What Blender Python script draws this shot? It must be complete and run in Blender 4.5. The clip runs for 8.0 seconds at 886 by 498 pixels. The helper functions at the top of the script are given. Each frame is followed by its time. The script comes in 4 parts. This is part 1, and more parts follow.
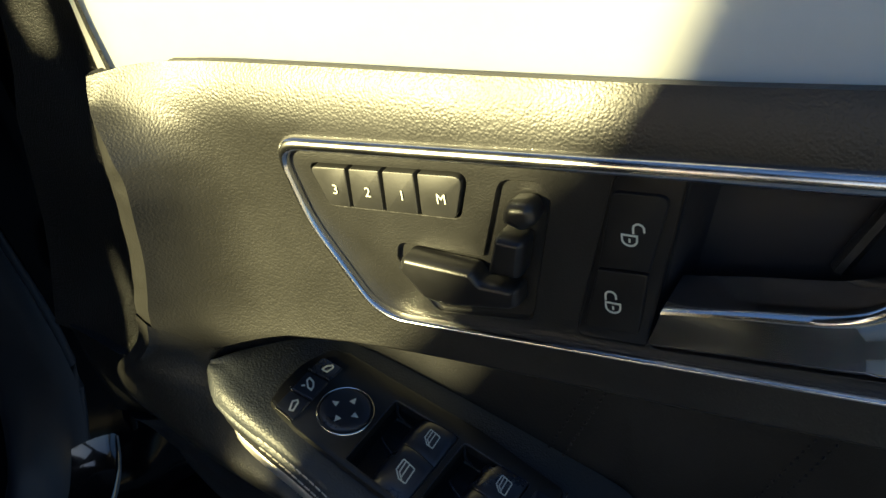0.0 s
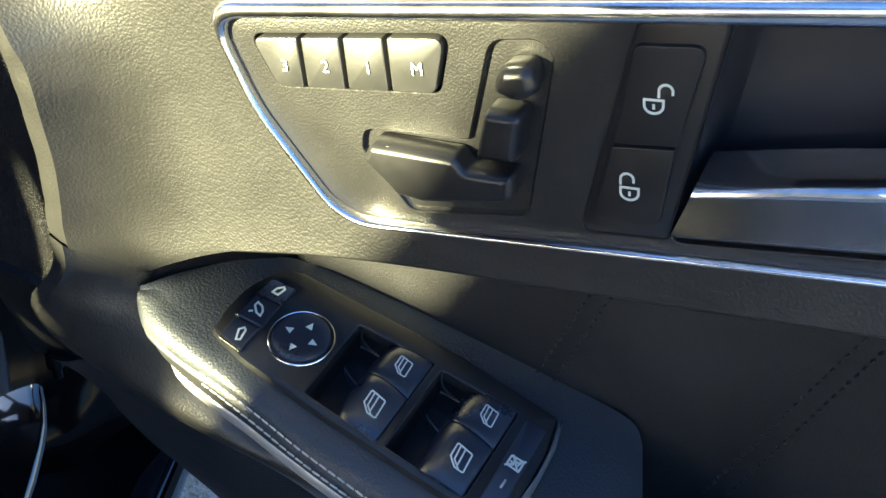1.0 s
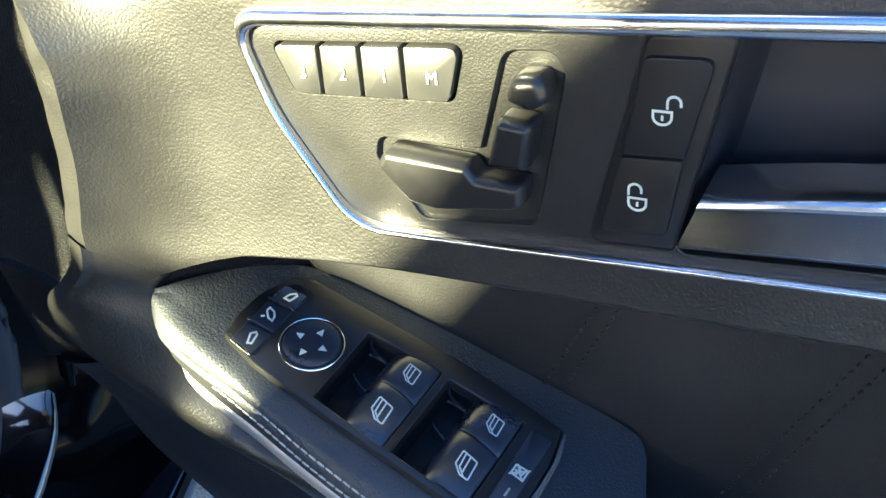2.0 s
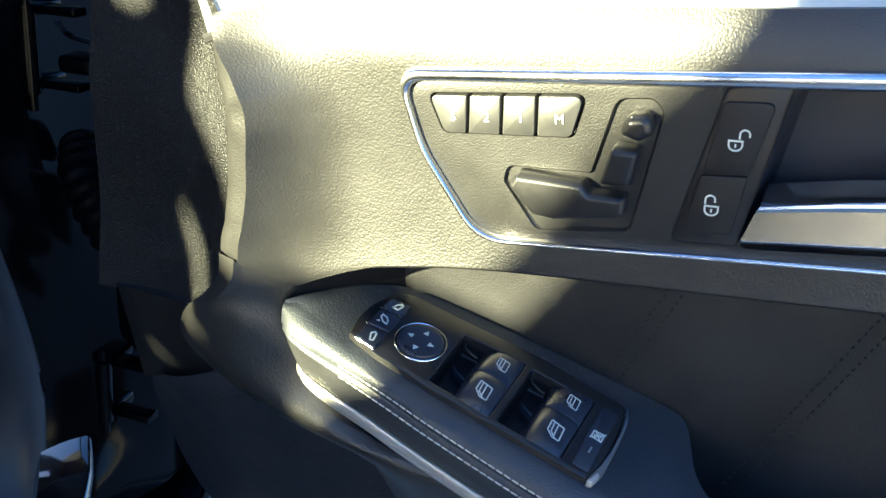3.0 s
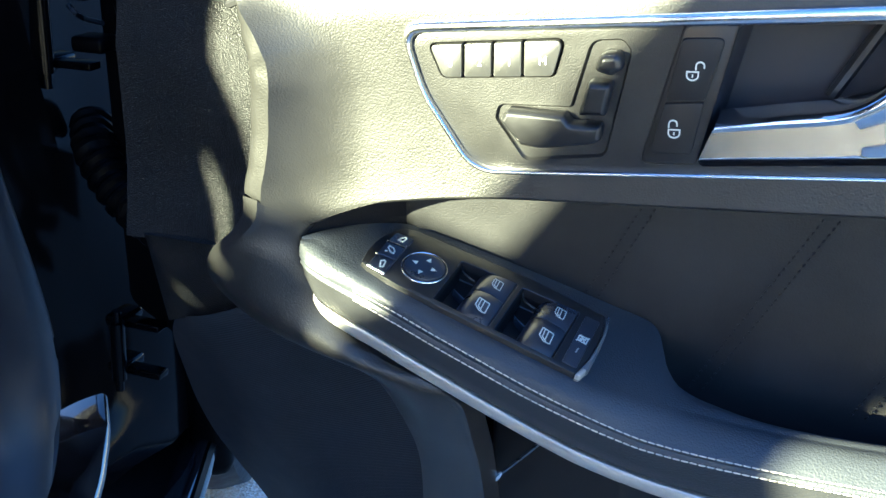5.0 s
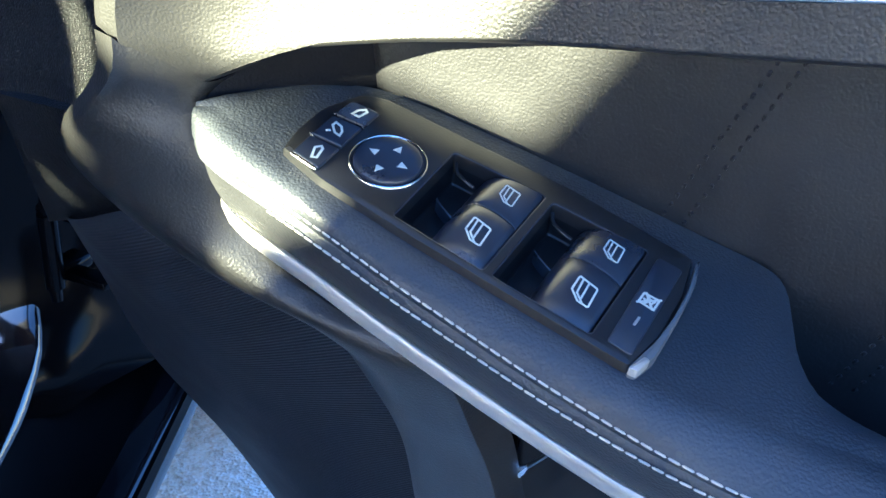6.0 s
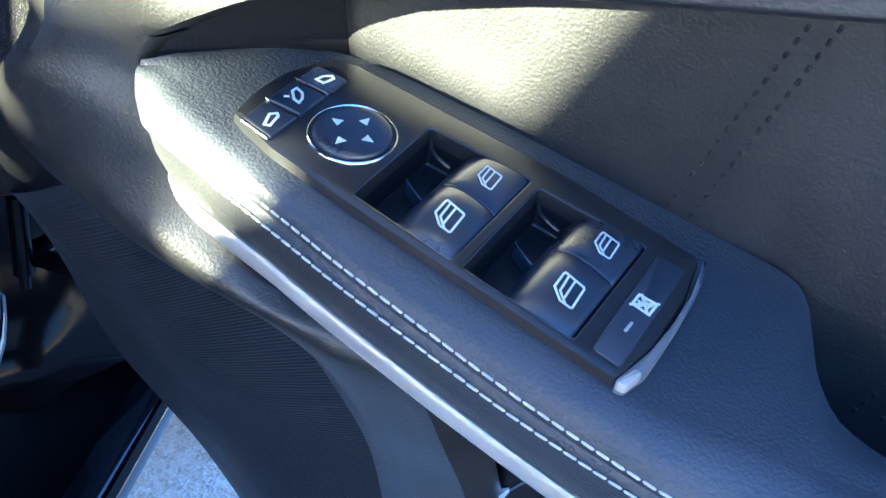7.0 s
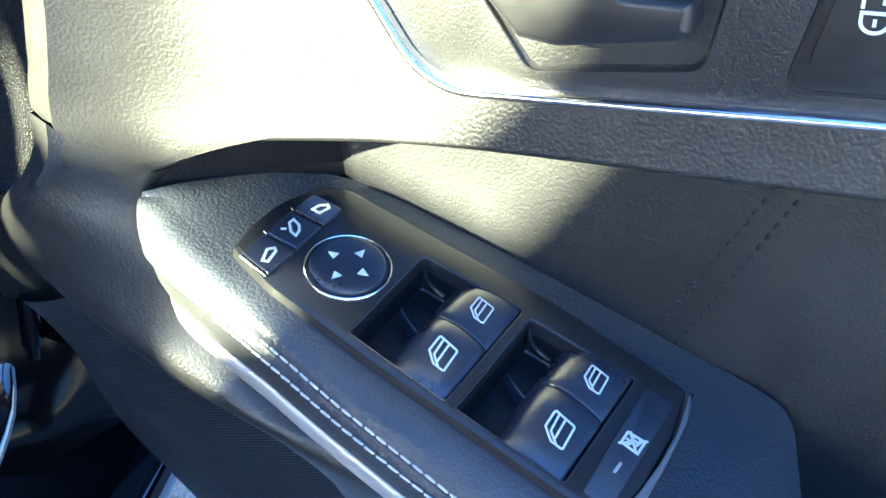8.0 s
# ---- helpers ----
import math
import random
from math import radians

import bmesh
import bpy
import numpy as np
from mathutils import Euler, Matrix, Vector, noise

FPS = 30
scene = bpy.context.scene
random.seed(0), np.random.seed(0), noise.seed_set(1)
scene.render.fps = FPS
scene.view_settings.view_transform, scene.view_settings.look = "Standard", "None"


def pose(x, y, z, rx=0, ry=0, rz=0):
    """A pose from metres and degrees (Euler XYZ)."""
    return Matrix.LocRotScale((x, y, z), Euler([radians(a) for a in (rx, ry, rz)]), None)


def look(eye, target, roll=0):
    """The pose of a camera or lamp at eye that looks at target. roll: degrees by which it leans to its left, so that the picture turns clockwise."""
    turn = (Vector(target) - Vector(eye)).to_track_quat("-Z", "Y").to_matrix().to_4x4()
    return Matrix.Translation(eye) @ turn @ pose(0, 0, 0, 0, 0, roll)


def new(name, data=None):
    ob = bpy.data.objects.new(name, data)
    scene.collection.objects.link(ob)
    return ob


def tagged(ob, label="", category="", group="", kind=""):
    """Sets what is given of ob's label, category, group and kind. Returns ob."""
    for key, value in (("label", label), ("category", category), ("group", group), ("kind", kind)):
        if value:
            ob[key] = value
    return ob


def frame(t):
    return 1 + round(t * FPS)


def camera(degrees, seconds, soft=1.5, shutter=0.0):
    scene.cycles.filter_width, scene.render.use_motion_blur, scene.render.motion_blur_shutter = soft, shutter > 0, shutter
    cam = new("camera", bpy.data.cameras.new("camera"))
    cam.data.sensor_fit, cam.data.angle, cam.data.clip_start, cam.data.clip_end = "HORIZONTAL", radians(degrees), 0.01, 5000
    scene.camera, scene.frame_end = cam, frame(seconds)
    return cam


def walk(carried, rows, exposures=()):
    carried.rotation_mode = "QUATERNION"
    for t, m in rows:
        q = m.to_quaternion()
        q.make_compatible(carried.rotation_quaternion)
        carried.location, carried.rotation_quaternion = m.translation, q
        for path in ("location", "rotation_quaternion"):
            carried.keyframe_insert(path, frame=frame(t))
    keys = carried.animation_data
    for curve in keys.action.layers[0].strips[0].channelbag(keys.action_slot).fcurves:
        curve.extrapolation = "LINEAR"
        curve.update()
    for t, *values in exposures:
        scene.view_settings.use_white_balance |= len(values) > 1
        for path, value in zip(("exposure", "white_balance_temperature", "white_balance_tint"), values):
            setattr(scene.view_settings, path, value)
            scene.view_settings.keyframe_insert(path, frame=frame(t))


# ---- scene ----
cam = camera(46.3, 8.0)
PATH = [
    (0, (-0.002, -0.004, 1.109), (-0.93, 1.504, 0.179), -3.0),
    (0.5, (-0.034, 0.018, 1.068), (-0.876, 1.525, 0.058), -2.7),
    (1, (-0.044, 0.033, 1.056), (-0.841, 1.558, 0.038), -2.5),
    (2.5, (-0.037, 0.008, 1.053), (-0.887, 1.587, 0.168), -0.4),
    (3, (-0.07, -0.135, 1.056), (-0.772, 1.581, 0.305), 2.2),
    (3.5, (-0.075, -0.236, 1.064), (-0.772, 1.504, 0.367), 2.7),
    (4, (-0.055, -0.28, 1.079), (-0.733, 1.467, 0.382), 1.8),
    (4.5, (-0.045, -0.29, 1.077), (-0.649, 1.488, 0.388), 1.2),
    (6, (-0.099, 0.024, 0.948), (-0.869, 1.607, -0.001), 1.1),
    (6.5, (-0.103, 0.058, 0.929), (-0.902, 1.606, -0.053), 1.8),
    (7, (-0.103, 0.068, 0.918), (-0.905, 1.646, -0.013), 2.9),
    (7.5, (-0.11, 0.085, 0.933), (-0.927, 1.657, 0.005), 2.1),
    (8, (-0.105, 0.078, 0.958), (-0.923, 1.656, 0.041), 1.6),
]
EXPOSURES = [(0.0, 1.5, 5250, 14), (0.5, 2.22, 5050, 14), (1.0, 3.15, 4800, 18), (2.5, 3.5, 4660, 19), (3.5, 3.2, 4580, 17), (4.5, 3.4, 4360, 16), (6.0, 4.05, 4360, 21), (6.5, 4.3, 4270, 23), (7.5, 4.55, 4250, 20), (8.0, 4.5, 4300, 19)]
walk(cam, [(t, look(eye, target, roll)) for t, eye, target, roll in PATH], EXPOSURES)

# ---- light: low sun over the roof of the car, clear sky ----
SUN = Vector((-0.50, -0.81, 0.17)).normalized()
world = bpy.data.worlds.new("world")
scene.world = world
world.use_nodes = True
sky = world.node_tree.nodes.new("ShaderNodeTexSky")
sky.sky_type, sky.sun_disc = "NISHITA", False
sky.sun_elevation = math.asin(SUN.z)
sky.sun_rotation = math.atan2(SUN.x, SUN.y)
sky.ozone_density, sky.dust_density = 2.2, 0.8
world.node_tree.links.new(sky.outputs["Color"], world.node_tree.nodes["Background"].inputs["Color"])
world.node_tree.nodes["Background"].inputs["Strength"].default_value = 0.048
sun = new("sun", bpy.data.lights.new("sun", "SUN"))
sun.data.energy, sun.data.angle, sun.data.color = 6.5, radians(0.53), (1.0, 0.78, 0.28)
sun.matrix_world = look(tuple(SUN * 10), (0, 0, 0))


# ---- materials ----
def nodes_of(name):
    m = bpy.data.materials.new(name)
    m.use_nodes = True
    nt = m.node_tree
    return m, nt, nt.nodes["Principled BSDF"]


def add(nt, kind, **inputs):
    n = nt.nodes.new(kind)
    for key, value in inputs.items():
        n.inputs[key].default_value = value
    return n


def coords(nt, scale=(1, 1, 1), turn=(0, 0, 0)):
    c = nt.nodes.new("ShaderNodeTexCoord")
    m = add(nt, "ShaderNodeMapping", Scale=scale, Rotation=turn)
    nt.links.new(c.outputs["Object"], m.inputs["Vector"])
    return m.outputs["Vector"]


def ramp(nt, fac, stops):
    r = nt.nodes.new("ShaderNodeValToRGB")
    while len(r.color_ramp.elements) < len(stops):
        r.color_ramp.elements.new(0.5)
    for e, (p, c) in zip(r.color_ramp.elements, stops):
        e.position, e.color = p, (*c, 1)
    nt.links.new(fac, r.inputs["Fac"])
    return r.outputs["Color"]


def bump(nt, bsdf, height, strength, distance, chain=None):
    b = add(nt, "ShaderNodeBump", Strength=strength, Distance=distance)
    nt.links.new(height, b.inputs["Height"])
    if chain:
        nt.links.new(chain, b.inputs["Normal"])
    nt.links.new(b.outputs["Normal"], bsdf.inputs["Normal"])
    return b.outputs["Normal"]


def grain(name, colour, rough, cell, depth, metal=0.0, spec=0.5, wear=0.25):
    """Pebbled vinyl or moulded plastic: cells of the given size, with slow stains."""
    m, nt, b = nodes_of(name)
    v = coords(nt)
    vor = add(nt, "ShaderNodeTexVoronoi", Scale=1 / cell, Randomness=1.0)
    vor.feature = "SMOOTH_F1"
    warp = add(nt, "ShaderNodeTexNoise", Scale=1.8 / cell, Detail=2.0)
    slow = add(nt, "ShaderNodeTexNoise", Scale=18.0, Detail=6.0, Roughness=0.6)
    for n in (vor, warp, slow):
        nt.links.new(v, n.inputs["Vector"])
    mix = nt.nodes.new("ShaderNodeMath")
    mix.operation = "MULTIPLY_ADD"
    nt.links.new(vor.outputs["Distance"], mix.inputs[0])
    mix.inputs[1].default_value = -1.6
    part_of = nt.nodes.new("ShaderNodeMath")
    part_of.operation = "MULTIPLY"
    part_of.inputs[1].default_value = 0.55
    nt.links.new(warp.outputs["Fac"], part_of.inputs[0])
    nt.links.new(part_of.outputs[0], mix.inputs[2])
    bump(nt, b, mix.outputs[0], depth, cell * 0.5)
    lo, hi = [c * (1 - wear) for c in colour], [c * (1 + wear) for c in colour]
    nt.links.new(ramp(nt, slow.outputs["Fac"], [(0.3, lo), (0.7, hi)]), b.inputs["Base Color"])
    rr = ramp(nt, slow.outputs["Fac"], [(0.3, [rough * 0.88] * 3), (0.7, [min(1, rough * 1.12)] * 3)])
    nt.links.new(rr, b.inputs["Roughness"])
    b.inputs["Metallic"].default_value = metal
    b.inputs["Specular IOR Level"].default_value = spec
    return m


def plain(name, colour, rough, metal=0.0, spec=0.5, coat=0.0, scratch=0.0):
    m, nt, b = nodes_of(name)
    v = coords(nt)
    n = add(nt, "ShaderNodeTexNoise", Scale=45.0, Detail=8.0, Roughness=0.65)
    nt.links.new(v, n.inputs["Vector"])
    nt.links.new(ramp(nt, n.outputs["Fac"], [(0.3, [c * 0.88 for c in colour]), (0.7, [min(1, c * 1.1) for c in colour])]), b.inputs["Base Color"])
    nt.links.new(ramp(nt, n.outputs["Fac"], [(0.3, [rough * 0.8] * 3), (0.75, [min(1, rough * 1.25)] * 3)]), b.inputs["Roughness"])
    b.inputs["Metallic"].default_value, b.inputs["Specular IOR Level"].default_value = metal, spec
    b.inputs["Coat Weight"].default_value = coat
    if scratch:
        f = add(nt, "ShaderNodeTexNoise", Scale=900.0, Detail=3.0)
        nt.links.new(v, f.inputs["Vector"])
        bump(nt, b, f.outputs["Fac"], scratch, 0.0004)
    return m


def ground_mat():
    m, nt, b = nodes_of("frosty_asphalt")
    v = coords(nt)
    a = add(nt, "ShaderNodeTexVoronoi", Scale=210.0)
    n = add(nt, "ShaderNodeTexNoise", Scale=55.0, Detail=9.0, Roughness=0.75)
    s = add(nt, "ShaderNodeTexNoise", Scale=2.5, Detail=5.0)
    for k in (a, n, s):
        nt.links.new(v, k.inputs["Vector"])
    mixer = nt.nodes.new("ShaderNodeMixRGB")
    mixer.blend_type = "OVERLAY"
    mixer.inputs["Fac"].default_value = 0.8
    nt.links.new(ramp(nt, n.outputs["Fac"], [(0.3, (0.50, 0.43, 0.34)), (0.55, (0.78, 0.69, 0.57)), (0.75, (0.92, 0.85, 0.74))]), mixer.inputs[1])
    nt.links.new(ramp(nt, a.outputs["Color"], [(0.1, (0.38, 0.37, 0.35)), (0.9, (0.88, 0.87, 0.85))]), mixer.inputs[2])
    nt.links.new(mixer.outputs[0], b.inputs["Base Color"])
    bump(nt, b, a.outputs["Distance"], 0.7, 0.006)
    b.inputs["Roughness"].default_value = 0.85
    return m


def misted_glass():
    """Window glass with a film of condensation that scatters the light."""
    m, nt, b = nodes_of("misted_glass")
    out = nt.nodes["Material Output"]
    v = coords(nt)
    n = add(nt, "ShaderNodeTexNoise", Scale=6.0, Detail=8.0, Roughness=0.6)
    nt.links.new(v, n.inputs["Vector"])
    b.inputs["Base Color"].default_value = (0.80, 0.81, 0.82, 1)
    b.inputs["Roughness"].default_value = 0.55
    tl = add(nt, "ShaderNodeBsdfTranslucent", Color=(0.8, 0.82, 0.85, 1))
    tr = add(nt, "ShaderNodeBsdfTransparent", Color=(0.9, 0.94, 0.93, 1))
    m1, m2 = nt.nodes.new("ShaderNodeMixShader"), nt.nodes.new("ShaderNodeMixShader")
    m1.inputs[0].default_value = 0.5
    nt.links.new(b.outputs[0], m1.inputs[1]), nt.links.new(tl.outputs[0], m1.inputs[2])
    nt.links.new(ramp(nt, n.outputs["Fac"], [(0.3, (0.15, 0.15, 0.15)), (0.7, (0.3, 0.3, 0.3))]), m2.inputs[0])
    nt.links.new(m1.outputs[0], m2.inputs[1]), nt.links.new(tr.outputs[0], m2.inputs[2])
    nt.links.new(m2.outputs[0], out.inputs["Surface"])
    return m


KEY = plain("dark_button_plastic", (0.026, 0.026, 0.026), 0.44, spec=0.95, scratch=0.05)
LEATHER = grain("pebbled_black_vinyl", (0.021, 0.0207, 0.020), 0.41, 0.0011, 0.20, spec=0.68, wear=0.18)
# Raised and bluish: sky light on the upward faces is in this colour.
SOFT = grain("smooth_black_leather", (0.040, 0.045, 0.054), 0.47, 0.0011, 0.34, spec=0.65, wear=0.12)
# Shaded copy of the armrest leather, darkened because the panel faces the cabin.
POCKET = grain("shaded_pocket_leather", (0.022, 0.022, 0.023), 0.48, 0.0011, 0.22, spec=0.35)
# Darker than the armrest top: shade under its edge is in the colour.
SIDE = grain("shaded_side_leather", (0.032, 0.033, 0.036), 0.50, 0.0011, 0.35, spec=0.35)
# Far darker than the vinyl around it: the hollow's shadow is coloured in.
HOLLOW = grain("shaded_hollow_vinyl", (0.008, 0.008, 0.0095), 0.55, 0.0011, 0.2, spec=0.12)
PLASTIC = grain("satin_black_plastic", (0.018, 0.0178, 0.0175), 0.39, 0.0008, 0.22, spec=0.68)
DECK = grain("satin_switch_panel", (0.018, 0.018, 0.0185), 0.34, 0.0007, 0.06, spec=0.65, wear=0.1)
LOCK = plain("dark_lock_plastic", (0.016, 0.016, 0.017), 0.45, spec=0.35, scratch=0.03)
HARD = grain("rough_black_plastic", (0.009, 0.0094, 0.0102), 0.42, 0.0010, 0.9, spec=0.32)
# The blue in this black base is sky reflection put into the colour.
BUTTON = plain("matt_black_button", (0.026, 0.031, 0.045), 0.30, spec=1.0, scratch=0.03)
KNOB = plain("satin_knob_plastic", (0.015, 0.015, 0.016), 0.36, spec=0.6, scratch=0.03)
RECESS = plain("matt_recess_plastic", (0.026, 0.026, 0.031), 0.5, spec=0.5)
WELL = plain("dark_well_plastic", (0.010, 0.010, 0.011), 0.35)
RIB = grain("grey_ribbed_plastic", (0.0135, 0.016, 0.0225), 0.55, 0.0008, 0.12, spec=0.4, wear=0.15)
CHROME = plain("chrome", (0.82, 0.83, 0.85), 0.15, metal=1.0)
SATIN = plain("satin_chrome", (0.86, 0.86, 0.86), 0.20, metal=1.0)
SILVER = plain("satin_silver", (0.52, 0.50, 0.46), 0.38, metal=0.4)
STEEL = plain("worn_steel", (0.22, 0.23, 0.25), 0.28, metal=1.0)
WHITE = plain("white_print", (0.74, 0.76, 0.68), 0.5)
THREAD = plain("pale_thread", (0.64, 0.60, 0.52), 0.8)
DARK_THREAD = plain("dark_thread", (0.010, 0.010, 0.012), 0.8)
# Darker, duller copy of the body paint, with the hinge area's shade in it.
SHADED_PAINT = plain("black_shaded_paint", (0.0022, 0.002, 0.0023), 0.14, spec=0.11)
PAINT = plain("black_car_paint", (0.008, 0.007, 0.008), 0.10, coat=1.0)
RUBBER = plain("black_rubber", (0.020, 0.020, 0.022), 0.55)
SEAL_RUBBER = plain("soft_black_rubber", (0.019, 0.022, 0.030), 0.42)
# Near-zero black: the gloom of the doorway is put into this colour.
SHADE_BLACK = plain("shade_black_metal", (0.0020, 0.0018, 0.0021), 0.40, spec=0.04)
CLOTH = plain("dark_cloth", (0.018, 0.018, 0.020), 0.9, spec=0.2)
PALE = plain("pale_grey_metal", (0.17, 0.18, 0.19), 0.45, metal=0.3)
GLASS = misted_glass()
GROUND = ground_mat()

# ---- building helpers ----
ORIGIN = {}


def thing(name, at, label, category, **more):
    e = new(name)
    e.location = at
    e.empty_display_size = 0.05
    ORIGIN[name] = Matrix.Translation(at)
    return tagged(e, label, category, **more)


def part(name, bm, mat, parent, label="", smooth=True, recalc=True):
    if recalc:
        bmesh.ops.recalc_face_normals(bm, faces=bm.faces)
    me = bpy.data.meshes.new(name)
    bm.to_mesh(me)
    bm.free()
    if smooth:
        for p in me.polygons:
            p.use_smooth = len(p.vertices) < 7
        me.set_sharp_from_angle(angle=radians(38))
    me.materials.append(mat)
    ob = new(name, me)
    if parent:
        ob.parent = parent
        top = parent
        while top.parent:
            top = top.parent
        if top is parent:
            ob.matrix_parent_inverse = ORIGIN[top.name].inverted()
    return tagged(ob, label)


def smooth_at(table, x):
    """A smooth curve through (x, value) pairs, read at x."""
    xs, ys = [a for a, _ in table], [b for _, b in table]
    if x <= xs[0]:
        return ys[0]
    if x >= xs[-1]:
        return ys[-1]
    i = max(k for k in range(len(xs) - 1) if xs[k] <= x)
    d = [(ys[k + 1] - ys[k]) / (xs[k + 1] - xs[k]) for k in range(len(xs) - 1)]

    def slope(k):
        if k == 0 or k == len(xs) - 1:
            return d[min(k, len(d) - 1)]
        return 0.0 if d[k - 1] * d[k] <= 0 else 2 * d[k - 1] * d[k] / (d[k - 1] + d[k])

    h = xs[i + 1] - xs[i]
    u = (x - xs[i]) / h
    return ((1 + 2 * u) * (1 - u) ** 2 * ys[i] + u * (1 - u) ** 2 * h * slope(i)
            + u * u * (3 - 2 * u) * ys[i + 1] + u * u * (u - 1) * h * slope(i + 1))


def spline(pts, n):
    """n points evenly spaced along a Catmull-Rom curve through pts."""
    P = [Vector(p) for p in pts]
    P = [2 * P[0] - P[1], *P, 2 * P[-1] - P[-2]]
    dense = []
    for a, b, c, d in zip(P, P[1:], P[2:], P[3:]):
        for k in range(16):
            u = k / 16
            dense.append(0.5 * (2 * b + (c - a) * u + (2 * a - 5 * b + 4 * c - d) * u * u + (3 * b - a - 3 * c + d) * u ** 3))
    dense.append(P[-2])
    return evenly(dense, n)


def evenly(dense, n):
    run = [0.0]
    for a, b in zip(dense, dense[1:]):
        run.append(run[-1] + (b - a).length)
    out, k = [], 0
    for i in range(n):
        want = run[-1] * i / (n - 1)
        while k < len(run) - 2 and run[k + 1] < want:
            k += 1
        span = run[k + 1] - run[k] or 1
        out.append(dense[k].lerp(dense[k + 1], (want - run[k]) / span))
    return out


def rounded(corners, seg=7):
    """A closed 2D outline from (x, y, radius) corners."""
    out = []
    n = len(corners)
    for i, (x, y, r) in enumerate(corners):
        p = Vector((x, y))
        a, b = Vector(corners[i - 1][:2]) - p, Vector(corners[(i + 1) % n][:2]) - p
        half = a.angle(b) / 2
        cut = min(r / math.tan(half), a.length * 0.48, b.length * 0.48) if r else 0
        if not cut:
            out.append(p)
            continue
        s, e = p + a.normalized() * cut, p + b.normalized() * cut
        for k in range(seg + 1):
            u = k / seg
            out.append(s * (1 - u) ** 2 + p * 2 * u * (1 - u) + e * u * u)
    return out


def inset(loop, d):
    """The closed outline moved inwards by d (outwards where d is negative)."""
    area = sum(a.x * b.y - b.x * a.y for a, b in zip(loop, loop[1:] + loop[:1]))
    s = 1 if area > 0 else -1
    out = []
    for i, p in enumerate(loop):
        a, b = (p - loop[i - 1]), (loop[(i + 1) % len(loop)] - p)
        a = a.normalized() if a.length > 1e-9 else b.normalized()
        b = b.normalized() if b.length > 1e-9 else a
        na, nb = Vector((-a.y, a.x)) * s, Vector((-b.y, b.x)) * s
        m = na + nb
        m = m.normalized() if m.length > 1e-6 else na
        out.append(p + m * d / max(0.5, m.dot(na)))
    return out


def ring_strip(bm, loops, closed=True):
    rows = [[bm.verts.new(p) for p in loop] for loop in loops]
    for a, b in zip(rows, rows[1:]):
        n = len(a)
        for i in range(n if closed else n - 1):
            bm.faces.new((a[i], a[(i + 1) % n], b[(i + 1) % n], b[i]))
    return rows


def plate(outline, z0, z1, bev=0.0008, holes=(), crown=0.0, closed=False, lip=None):
    """A slab with a rounded rim; holes go through its top and down to z0."""
    bm = bmesh.new()
    loops = [[(p.x, p.y, z0) for p in outline], [(p.x, p.y, z1 - bev) for p in outline],
             [(p.x, p.y, z1 - bev * 0.3) for p in inset(outline, bev * 0.3)], [(p.x, p.y, z1) for p in inset(outline, bev)]]
    rows = ring_strip(bm, loops)
    tops, lows = [rows[-1]], [rows[0]]
    lip = lip or bev
    for h in holes:
        up = ring_strip(bm, [[(p.x, p.y, z0) for p in h], [(p.x, p.y, z1 - lip) for p in h], [(p.x, p.y, z1) for p in inset(h, -lip)]])
        tops.append(up[-1]), lows.append(up[0])
    if closed:
        edges = []
        for t in lows:
            edges += [bm.edges.get((t[i], t[i - 1])) for i in range(len(t))]
        bmesh.ops.triangle_fill(bm, use_beauty=True, use_dissolve=False, edges=edges)
    if holes:
        edges = []
        for t in tops:
            edges += [bm.edges.get((t[i], t[i - 1])) for i in range(len(t))]
        bmesh.ops.triangle_fill(bm, use_beauty=True, use_dissolve=False, edges=edges)
    elif crown:
        c = sum((v.co for v in rows[-1]), Vector()) / len(rows[-1])
        last = rows[-1]
        for k, f in enumerate((0.75, 0.5, 0.25)):
            nxt = [bm.verts.new((c.x + (v.co.x - c.x) * f, c.y + (v.co.y - c.y) * f, z1 + crown * (1 - f * f))) for v in rows[-1]]
            for i in range(len(nxt)):
                bm.faces.new((last[i - 1], last[i], nxt[i], nxt[i - 1]))
            last = nxt
        bm.faces.new(last)
    else:
        bm.faces.new(rows[-1])
    return bm


def bowl(outline, z_top, z_floor, shrink):
    """A recess: walls that draw in towards a floor."""
    bm = bmesh.new()
    lo = inset(outline, shrink)
    rows = ring_strip(bm, [[(p.x, p.y, z_top) for p in outline], [(p.x, p.y, z_floor + shrink * 0.4) for p in inset(outline, shrink * 0.6)], [(p.x, p.y, z_floor) for p in lo]])
    edges = [bm.edges.get((rows[-1][i], rows[-1][i - 1])) for i in range(len(lo))]
    bmesh.ops.triangle_fill(bm, use_beauty=True, use_dissolve=False, edges=edges)
    return bm


def grid(rows):
    bm = bmesh.new()
    ring_strip(bm, rows, closed=False)
    return bm


def tube(path, radius, sides=8, squash=1.0):
    """A round bar along a path of points; radius may be a list."""
    bm = bmesh.new()
    P = [Vector(p) for p in path]
    loops = []
    up = Vector((0.03, 0.05, 1))
    for i, p in enumerate(P):
        d = (P[min(i + 1, len(P) - 1)] - P[max(i - 1, 0)]).normalized()
        a = d.cross(up).normalized()
        if a.length < 0.1:
            a = d.cross(Vector((1, 0, 0))).normalized()
        b = d.cross(a)
        r = radius[i] if isinstance(radius, list) else radius
        loops.append([p + (a * math.cos(k * math.tau / sides) + b * math.sin(k * math.tau / sides) * squash) * r for k in range(sides)])
    rows = ring_strip(bm, loops)
    bm.faces.new(rows[0]), bm.faces.new(rows[-1])
    return bm


